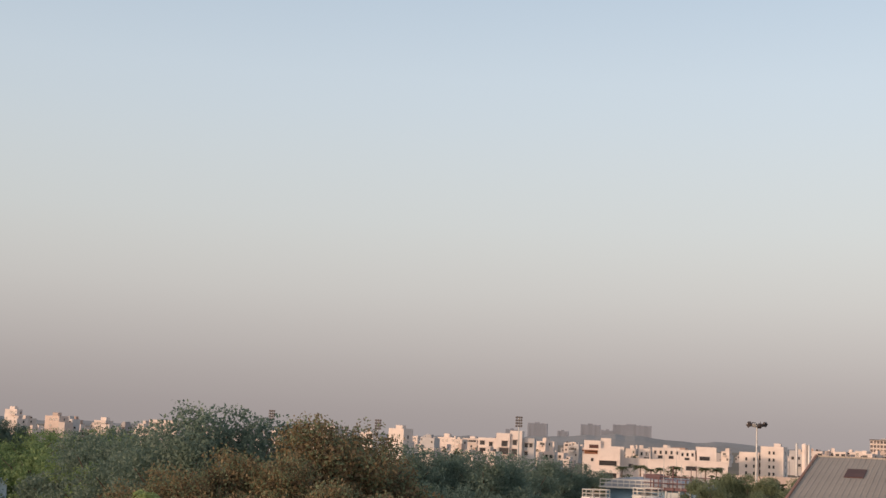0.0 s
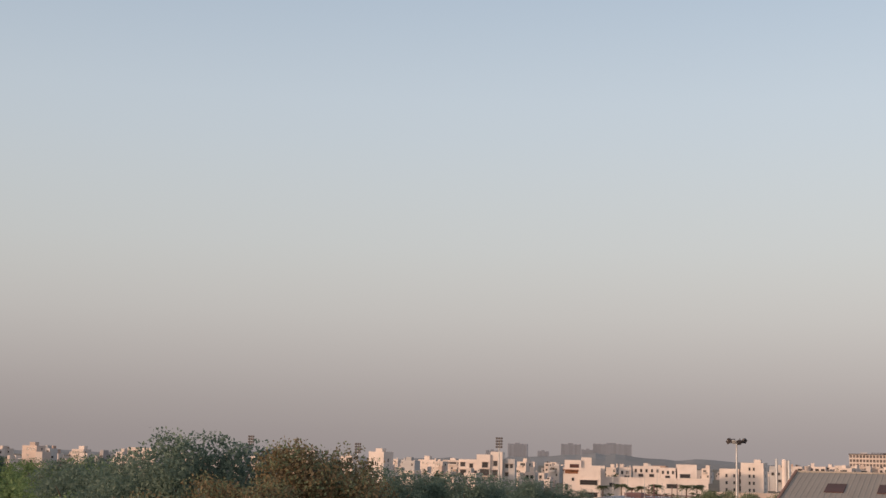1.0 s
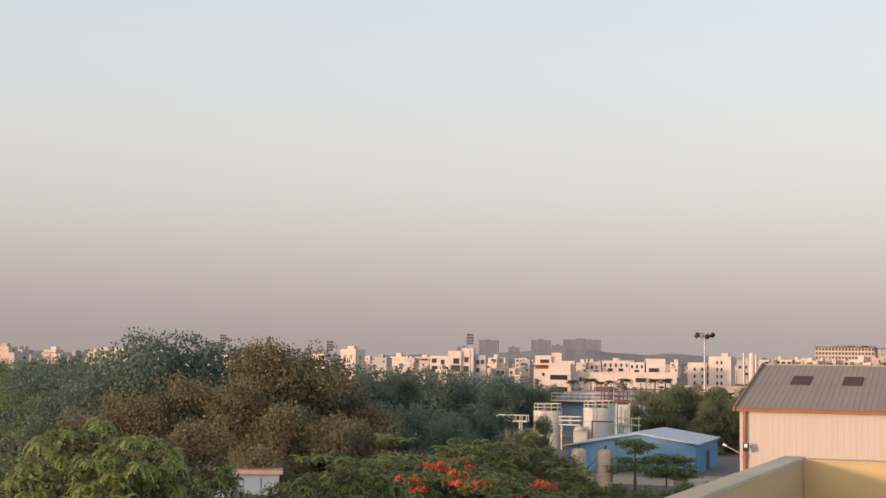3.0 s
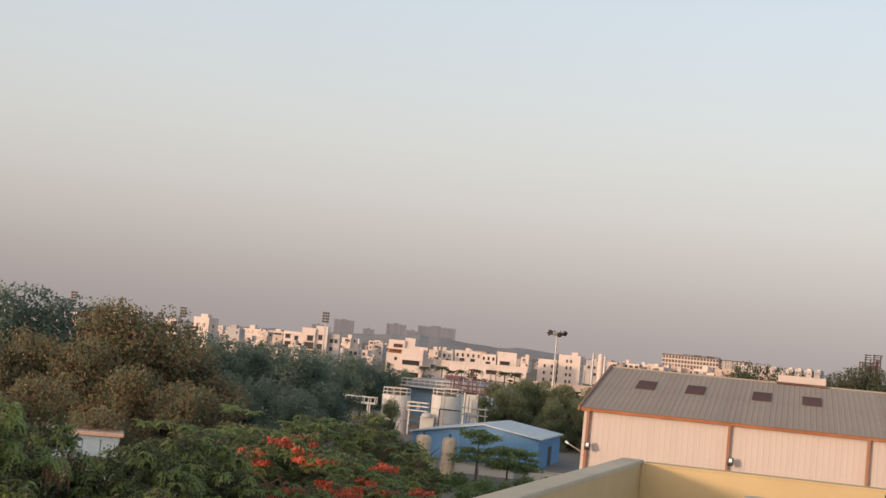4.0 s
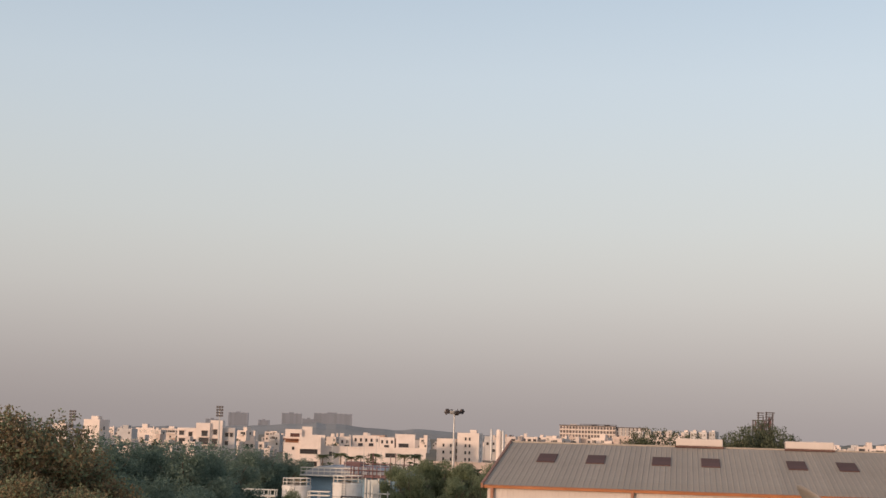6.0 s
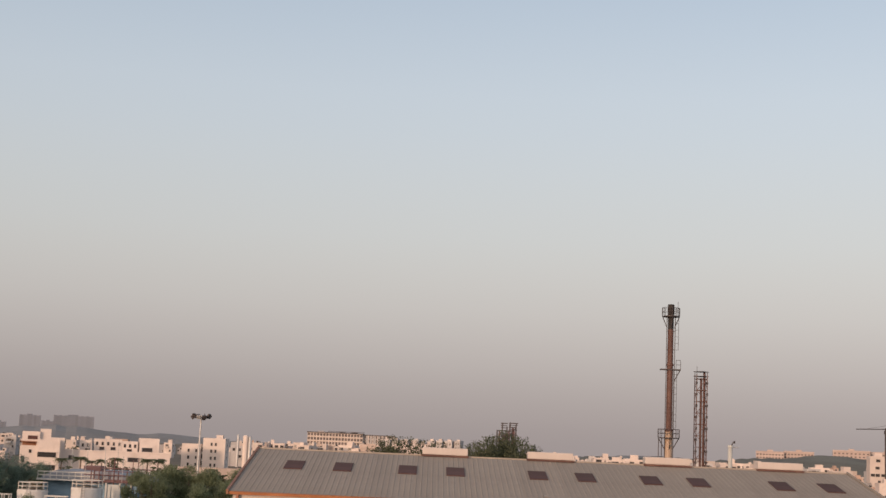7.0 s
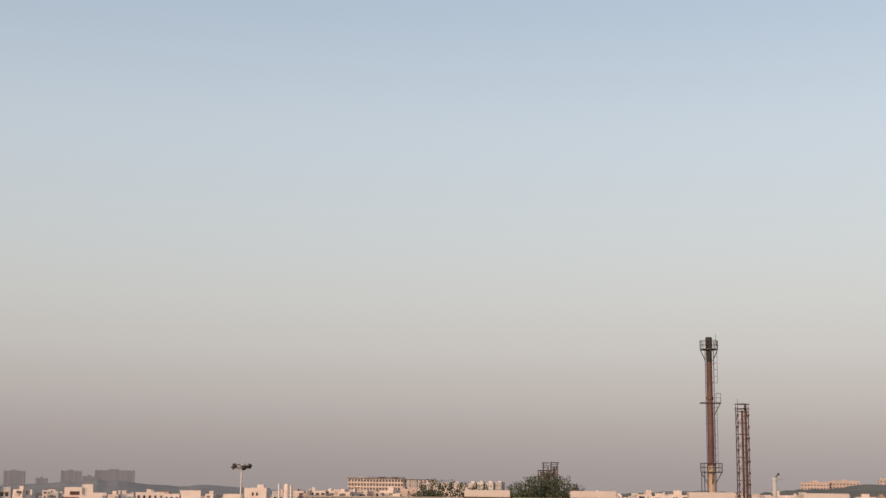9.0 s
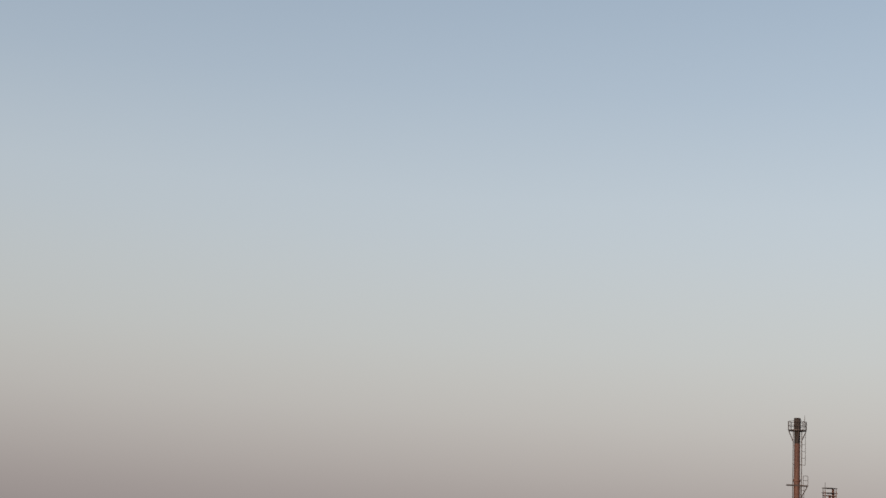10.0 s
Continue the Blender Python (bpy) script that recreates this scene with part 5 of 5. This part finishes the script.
def broad_tree(seed, label, material, height=10.0, width=9.0, count=9000, size=0.13, low=0.22, second=None, clumps=420, group="", inner=1200, droop=0.0, slim=0.55, fill=0.42, core_leaf=None, ragged=1.0):
    """A broad-crowned tree: lobes of leaf clumps on a forked trunk."""
    rng = np.random.default_rng(seed)
    t = thing("tree", label, "tree", at(0, 0), group)
    trunk(t, rng, height, width * 0.5, 0.03 * height * 0.7, 6)
    lobes = []
    for i in range(28):
        a, q = rng.uniform(0, 2 * math.pi), math.sqrt(rng.uniform(0.03, 1))
        z = height * (low + (0.92 - low) * rng.uniform(0.05, 1.0) * (1 - 0.45 * q * q))
        r = rng.uniform(0.10, 0.175) * width
        lobes.append(((q * width * 0.36 * math.cos(a), q * width * 0.36 * math.sin(a), z - r * 0.3), (r, r, r * 0.75)))
    lobes.append(((0, 0, height * 0.80), (width * 0.2, width * 0.2, height * 0.17)))
    cc = shell(rng, lobes, clumps)
    v, f = leaves(rng, cc, count, (0.27 * ragged, 0.27 * ragged, 0.2 * ragged), size, droop, slim)
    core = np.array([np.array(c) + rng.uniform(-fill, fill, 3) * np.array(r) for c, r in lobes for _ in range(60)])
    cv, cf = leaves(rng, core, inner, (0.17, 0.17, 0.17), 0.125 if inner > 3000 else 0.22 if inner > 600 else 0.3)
    # core_leaf, where given, is a darker copy that paints the inner shade
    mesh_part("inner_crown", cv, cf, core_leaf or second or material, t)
    if second:
        half = int(count * 0.5)
        mesh_part("crown", v[:4 * (count - half)], f[:count - half], second, t)
        mesh_part("dry_crown", v[4 * (count - half):], f[:half], material, t, "patches of dry brown leaves")
    else:
        mesh_part("crown", v, f, material, t)
    return t


def feathery(rng, centres, fronds, length, pairs, leaflet):
    """Pinnate fronds: rows of narrow leaflets on arching stalks."""
    verts = []
    c = centres[rng.integers(0, len(centres), fronds)]
    for p in c:
        a, up = rng.uniform(0, 2 * math.pi), rng.uniform(-0.2, 0.6)
        d = np.array([math.cos(a), math.sin(a), up])
        side = np.array([-math.sin(a), math.cos(a), rng.uniform(-0.25, 0.25)])
        ln = length * rng.uniform(0.7, 1.25)
        for k in range(pairs):
            s = (k + 0.5) / pairs
            base = p + d * ln * s + np.array([0, 0, -0.55 * ln * s * s])
            w = leaflet * (1.15 - 0.7 * abs(s - 0.4))
            for sg in (-1, 1):
                tip = base + side * sg * w + d * w * 0.35 - np.array([0, 0, 0.3 * w])
                mid = base + (tip - base) * 0.5
                half = d * w * 0.17
                verts += [base, mid + half, tip, mid - half]
    v = np.array(verts)
    return v, np.arange(len(v)).reshape(-1, 4)


def rosettes(rng, tips, fronds, length, pairs, leaflet, rise=0.35, droop=0.95):
    """Sprays of arching pinnate fronds about branch tips, dense with narrow leaflets."""
    verts = []
    for p in tips:
        spin = rng.uniform(0, 6.28)
        for k in range(fronds):
            a = spin + 2 * math.pi * k / fronds + rng.uniform(-0.3, 0.3)
            d = np.array([math.cos(a), math.sin(a), 0.0])
            side = np.array([-math.sin(a), math.cos(a), 0.0])
            ln, up, fall = length * rng.uniform(0.65, 1.2), rise * rng.uniform(0.5, 1.9), droop * rng.uniform(0.7, 1.25)
            for j in range(pairs):
                q = (j + 0.6) / pairs
                base = p + d * ln * q * (1 - 0.2 * q) + np.array([0, 0, ln * (up * q - fall * q * q)])
                w = leaflet * (1.1 - 0.75 * abs(q - 0.45))
                along = d + np.array([0, 0, up - 2 * fall * q])
                for sg in (-1, 1):
                    tip = base + side * sg * w + along * w * 0.3 - np.array([0, 0, 0.45 * w])
                    mid = base + (tip - base) * 0.55
                    half = along * w * 0.24
                    verts += [base, mid + half, tip, mid - half]
    v = np.array(verts)
    return v, np.arange(len(v)).reshape(-1, 4)


def neem_tree(seed, height=8.5, width=5.5, tips=230):
    rng = np.random.default_rng(seed)
    t = thing("tree", "bright green feathery tree with hanging brown pods", "tree", at(0, 0), "feathery trees below the terrace")
    trunk(t, rng, height, width * 0.5, 0.14, 6)
    lobes = []
    for i in range(22):
        a, q = rng.uniform(0, 2 * math.pi), math.sqrt(rng.uniform(0.0, 1))
        r = rng.uniform(0.10, 0.16) * width
        lobes.append(((q * width * 0.38 * math.cos(a), q * width * 0.38 * math.sin(a), height * rng.uniform(0.62, 0.94) * (1 - 0.12 * q * q)), (r, r, r * 0.8)))
    cc = shell(rng, lobes, tips, -0.3)
    v, f = rosettes(rng, cc, 8, 0.43, 9, 0.105, rise=0.5, droop=1.0)
    mesh_part("crown", v, f, L_BRIGHT, t)
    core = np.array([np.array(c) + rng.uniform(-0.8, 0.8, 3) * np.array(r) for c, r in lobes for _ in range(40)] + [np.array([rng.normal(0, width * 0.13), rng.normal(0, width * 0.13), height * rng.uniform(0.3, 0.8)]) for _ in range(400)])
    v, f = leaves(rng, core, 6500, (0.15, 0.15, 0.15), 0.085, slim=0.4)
    # dark leaf colour paints the shade in the gaps of the crown
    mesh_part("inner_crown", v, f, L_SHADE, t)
    low = cc[cc[:, 2] < np.quantile(cc[:, 2], 0.6)]
    for p in low[:20]:
        out = p[:2] / (np.linalg.norm(p[:2]) + 0.1)
        base = np.array([p[0] + out[0] * 0.35, p[1] + out[1] * 0.35, p[2] - 0.5])
        v, f = leaves(rng, base[None, :], 46, (0.17, 0.17, 0.12), 0.30, droop=10.0, slim=0.075)
        mesh_part("pod_cluster", v, f, L_POD, t, "hanging bunch of brown pods")
    return t


def flame_tree(seed, height=7.5, width=11.0, red=0.5):
    """A flat-topped tree of layered feathery sprays with red flowers."""
    rng = np.random.default_rng(seed)
    t = thing("flame_tree", "flat-topped flame tree with red flower clusters" if red else "flat-topped green feathery tree", "tree", at(0, 0), "flame trees below the terrace")
    trunk(t, rng, height, width * 0.6, 0.2, 7)
    lobes = []
    for i in range(30):
        a, q = rng.uniform(0, 2 * math.pi), math.sqrt(rng.uniform(0.0, 1))
        r = rng.uniform(0.07, 0.125) * width
        lobes.append(((q * width * 0.42 * math.cos(a), q * width * 0.42 * math.sin(a), height * (0.98 - 0.30 * q * q - rng.uniform(0, 0.42))), (r, r, r * 0.22)))
    cc = shell(rng, lobes, 420, -0.5)
    v, f = rosettes(rng, cc[:170], 8, 0.66, 9, 0.15, rise=0.25, droop=0.45)
    mesh_part("crown", v, f, L_FERN, t)
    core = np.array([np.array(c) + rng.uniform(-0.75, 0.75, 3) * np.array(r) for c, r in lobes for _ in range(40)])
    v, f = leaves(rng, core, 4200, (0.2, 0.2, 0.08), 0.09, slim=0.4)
    # darker leaves under the sprays: inner shade put into their colour
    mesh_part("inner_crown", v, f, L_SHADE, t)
    v, f = feathery(rng, cc[:90], 150, 0.55, 7, 0.2)
    mesh_part("dry_frond_layer", v, f, L_BROWN, t, "brownish drying fronds")
    if red:
        top = cc[cc[:, 2] > np.quantile(cc[:, 2], 0.35)]
        for p in top[rng.integers(0, len(top), int(80 * red))]:
            wide = rng.uniform(0.10, 0.36)
            v, f = leaves(rng, p[None, :] + np.array([0, 0, 0.16]), int(330 * wide), (wide, wide, 0.06), 0.065, slim=0.7)
            mesh_part("blossom", v, f, L_FLOWER, t, "bright red blossom")
    return t


def tiered_tree(seed, height, width):
    """An almond tree: flat tiers of large leaves on level branches."""
    rng = np.random.default_rng(seed)
    t = thing("almond_tree", "young almond tree with level tiers of dark leaves", "tree", at(0, 0), "almond trees by the blue shed")
    bm = rodded((0, 0, -0.1), (0, 0, height * 0.95), 0.09, 0.03, 7)
    centres = []
    for k, z in enumerate((0.45, 0.62, 0.78, 0.93)):
        reach = width * 0.5 * (1.05 - 0.7 * max(0.0, z - 0.45))
        for i in range(6):
            if rng.random() < 0.22:
                continue
            a = i * math.pi / 3 + k * 0.5 + rng.uniform(-0.4, 0.4)
            s = reach * rng.uniform(0.5, 1.2)
            e = Vector((s * math.cos(a), s * math.sin(a), height * z + rng.uniform(-0.15, 0.5)))
            rod(bm, (0, 0, height * z - 0.1), e, 0.035, 0.012, 5)
            centres += [list(Vector((0, 0, height * z)).lerp(e, s)) for s in (0.45, 0.7, 0.9, 1.0)]
    part("trunk", bm, M_BARK, t)
    v, f = leaves(rng, np.array(centres), 1900, (0.30, 0.30, 0.13), 0.125, slim=0.5)
    mesh_part("crown", v, f, L_GREEN, t)
    return t


def palm(seed, height):
    rng = np.random.default_rng(seed)
    t = thing("palm_tree", "small palm tree with drooping fronds", "palm tree", at(0, 0), "palms before the long building")
    part("trunk", rodded((0, 0, 0), (0.1, 0, height * 0.72), 0.22, 0.15, 8), M_BARK, t)
    v, f = feathery(rng, np.array([[0.1, 0, height * 0.75]]), 34, 2.3, 10, 0.75)
    mesh_part("crown", v, f, L_OLIVE, t)
    return t


def plant(models, spots, height, rng, wide=1.0, fresh=True):
    """Copies of the models at (bearing, distance, top) spots; the first spots take the models themselves."""
    for i, (az, d, top) in enumerate(spots):
        x, y = polar(az, d)
        s = top / height
        m = Matrix.Translation((x, y, 0)) @ Matrix.Rotation(rng.uniform(0, 6.28), 4, "Z") @ Matrix.Diagonal((s * wide * rng.uniform(0.9, 1.12), s * wide * rng.uniform(0.9, 1.12), s, 1))
        ob = models[i % len(models)]
        if fresh and i < len(models):
            ob.matrix_basis = m
        else:
            base = ob.matrix_basis.copy()
            ob.matrix_basis = Matrix.Identity(4)
            copy_thing(ob, m)
            ob.matrix_basis = base


TR = random.Random(4)
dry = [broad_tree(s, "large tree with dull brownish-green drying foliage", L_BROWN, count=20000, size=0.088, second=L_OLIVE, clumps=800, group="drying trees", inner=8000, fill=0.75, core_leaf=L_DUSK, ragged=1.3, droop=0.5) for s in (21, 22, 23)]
dark = [broad_tree(s, "dense dark green tree with a full crown", L_DARK, count=21000, size=0.088, clumps=800, group="dark green trees", inner=11000, fill=0.85, ragged=1.1) for s in (31, 32, 33)]
far_dark = [broad_tree(s, "dense dark green tree with a full crown", L_DARK, count=16000, size=0.10, clumps=700, group="dark green trees", inner=9500, fill=0.85, ragged=1.3) for s in (34, 35)]
scrub = [broad_tree(s, "bushy mid-green tree with low branches", L_GREEN, height=8, width=10, count=11000, size=0.115, low=0.05, clumps=560, group="scrub trees") for s in (41, 42)]
olive = [broad_tree(s, "dense olive-green tree behind the sheds", L_OLIVE, height=8, width=5.5, count=13000, size=0.17, low=0.06, clumps=700, group="olive trees", droop=1.8, slim=0.18) for s in (51, 52)]
plant(dark, [(-32.0, 88, 12.6), (-30.3, 90, 12.6), (-28.7, 92, 12.1), (-33.7, 96, 11.2), (-34.9, 104, 10.9), (-36.1, 120, 10.5), (-40.9, 250, 12.6), (-40.0, 255, 12.2), (-39.2, 260, 11.4), (-42.4, 248, 13.2), (-44.5, 250, 13.4), (-38.4, 262, 10.4)], 10, TR)
plant(dry, [(-26.8, 84, 12.1), (-24.9, 86, 11.9), (-30.0, 80, 10.2), (-28.0, 78, 9.9), (-24.2, 84, 10.7), (-32.4, 78, 9.2), (-26.0, 74, 8.7), (-34.2, 80, 8.0), (-24.2, 72, 8.0), (-29.4, 68, 8.0), (-31.5, 66, 7.4), (-23.6, 74, 8.2), (-27.3, 64, 7.0), (-34.2, 68, 6.6)], 10, TR)
plant(far_dark, [(-23.3, 126, 10.5), (-22.4, 130, 10.1), (-21.5, 133, 10.0), (-20.6, 138, 10.0), (-19.8, 130, 10.1), (-19.0, 134, 9.9), (-18.3, 150, 9.4), (-17.6, 185, 9.3), (-16.9, 190, 8.8), (-16.0, 196, 8.2), (-15.2, 206, 7.4), (-22.2, 108, 7.6), (-20.8, 113, 7.4), (-19.5, 106, 7.0), (-19.3, 118, 6.4)], 10, TR, 1.1)
# the scrub wood beyond, a low uneven canopy that runs back to the town
wood = [(-35.0, 100, 8.6), (-36.0, 118, 8.2)]
for row, (d, top) in enumerate(((112, 6.6), (132, 7.6), (156, 8.6), (184, 9.2), (220, 9.8), (265, 10.0), (320, 10.2))):
    n = 5 if d < 200 else 6
    wood += [(-46.5 + 13.0 * (i + 0.5 * (row % 2) + TR.uniform(0, 0.4)) / n, d + TR.uniform(-6, 6), top * TR.uniform(0.9, 1.1)) for i in range(n)]
plant(scrub, [w for w in wood if w[1] > 145 or w[0] > -37.2], 8, TR, 1.25)
plant(olive, [(-11.5, 178, 7.4), (-10.9, 172, 7.4), (-10.3, 176, 8.2), (-9.5, 177, 8.2), (-8.7, 175, 8.0), (-7.6, 174, 8.0), (-6.2, 178, 7.8), (-9.1, 166, 6.4), (-8.0, 168, 6.6)], 8, TR, 1.15)
plant(olive, [(-15.6, 122, 6.2), (-16.3, 118, 5.2)], 8, TR, 0.75, fresh=False)
plant([neem_tree(61)], [(-33.0, 37, 9.5), (-38.2, 40, 8.0)], 8.5, TR)
plant([neem_tree(62, width=3.6, tips=125)], [(-28.9, 40, 8.5), (-25.4, 40, 8.0), (-24.0, 42, 8.2), (-22.3, 43, 8.0), (-27.6, 36, 5.7), (-31.0, 36, 7.6), (-24.9, 36, 7.2)], 8.5, TR)
red = flame_tree(71, red=0.8)
plain = flame_tree(73, red=0.0)
plant([red], [(-19.2, 50, 7.4), (-17.0, 48, 6.9), (-15.0, 46, 6.3), (-18.3, 44, 6.3)], 7.5, TR, 0.7)
plant([plain], [(-20.4, 66, 7.8), (-14.7, 54, 6.4), (-17.6, 72, 7.9), (-15.6, 76, 7.0), (-22.4, 60, 7.4), (-19.0, 60, 7.5), (-24.5, 58, 7.0), (-16.2, 64, 6.6)], 7.5, TR, 0.95)
plant([tiered_tree(81, 4.1, 3.6)], [(-11.95, 117, 4.2), (-10.7, 118, 3.0), (-10.0, 119, 2.8)], 4.1, TR, 1.4)
plant([palm(91, 6.0)], [(-14.45, 424, 5.4), (-13.71, 426, 6.0), (-12.91, 425, 5.4), (-12.31, 427, 6.1), (-11.16, 424, 6.3), (-10.73, 426, 6.2), (-13.3, 428, 4.8)], 6.0, TR)
dome = [broad_tree(s, "dense rounded dark olive tree behind the warehouse", L_SHADE, count=15000, size=0.105, clumps=900, group="trees behind the warehouse", inner=12000, fill=0.8) for s in (36, 37)]
plant(dome, [(-1.6, 192, 13.2), (-0.9, 196, 13.0), (-0.2, 192, 12.8), (0.4, 197, 12.5), (1.8, 194, 13.0), (2.3, 188, 13.4), (2.6, 199, 13.9), (3.0, 192, 14.5), (3.4, 200, 14.0), (3.7, 190, 13.6), (4.2, 195, 12.8)], 10, TR, 0.75)
far_tree = broad_tree(55, "small dark tree between town houses", L_SHADE, height=7, width=6.5, count=1300, size=0.30, low=0.1, clumps=160, group="trees in the town", inner=300)
spots = [(-44 + 63 * (i + TR.random()) / 80, TR.uniform(470, 860), TR.uniform(4.5, 8.0)) for i in range(80)]
plant([far_tree], spots, 7, TR, 1.2)
shrub = broad_tree(56, "low roundish shrub in the yard", L_GREEN, height=2, width=2.6, count=2600, size=0.08, low=0.05, clumps=160, group="shrubs in the yard", inner=100)
plant([shrub], [(-13.6, 108, 1.7), (-12.7, 112, 1.3), (-11.6, 106, 1.6), (-10.7, 109, 1.2), (-9.9, 114, 1.3), (-14.4, 118, 1.8), (-9.0, 118, 1.1), (-15.3, 120, 2.0), (-16.2, 130, 2.3), (-12.2, 100, 1.4)], 2, TR, 1.3)
plant([far_tree], [(-21.0, 300, 5.2), (-19.4, 310, 4.8), (-18.0, 300, 4.6), (-16.6, 315, 4.8), (-15.4, 305, 4.6), (-14.2, 320, 4.4), (-13.0, 330, 4.6), (-11.9, 335, 4.4), (-10.8, 330, 4.8), (-9.8, 340, 4.4), (-8.6, 345, 4.6), (-7.4, 350, 4.6), (-20.2, 340, 5.6), (-17.3, 345, 5.2), (-12.5, 380, 4.6), (-10.2, 400, 4.2)], 7, TR, 1.9, fresh=False)


def boundary_wall():
    """The low pink wall at the edge of the scrub, with steel posts and a faded blue hoarding behind."""
    w = thing("boundary_wall", "low pinkish boundary wall with dark steel posts", "wall", facing(-40.5, 150))
    for i in range(7):
        part("wall_run", boxed(-11 + i * 3, -8.15 + i * 3, 0, 0.25, 0, 2.6 - 0.12 * i, bevel=0.02), M_PINKWALL, w)
        part("post", rodded((-8.05 + i * 3, 0.1, 0), (-8.05 + i * 3, 0.1, 4.0 - 0.12 * i), 0.07, n=6), M_DARKSTEEL, w)
    h = thing("hoarding", "faded blue sheet-metal hoarding on posts", "hoarding", facing(-41.0, 158))
    for i in range(6):
        part("panel", boxed(-9 + i * 2.6, -6.5 + i * 2.6, 0, 0.06, 0.2, 4.7, bevel=0.01), M_SHEETBLUE, h)
    p = thing("pole", "thin dark pole standing above the far trees", "pole", facing(-40.1, 262))
    part("shaft", rodded((0, 0, 0), (0, 0, 15.0), 0.14, 0.1, 8), M_DARKSTEEL, p)


boundary_wall()
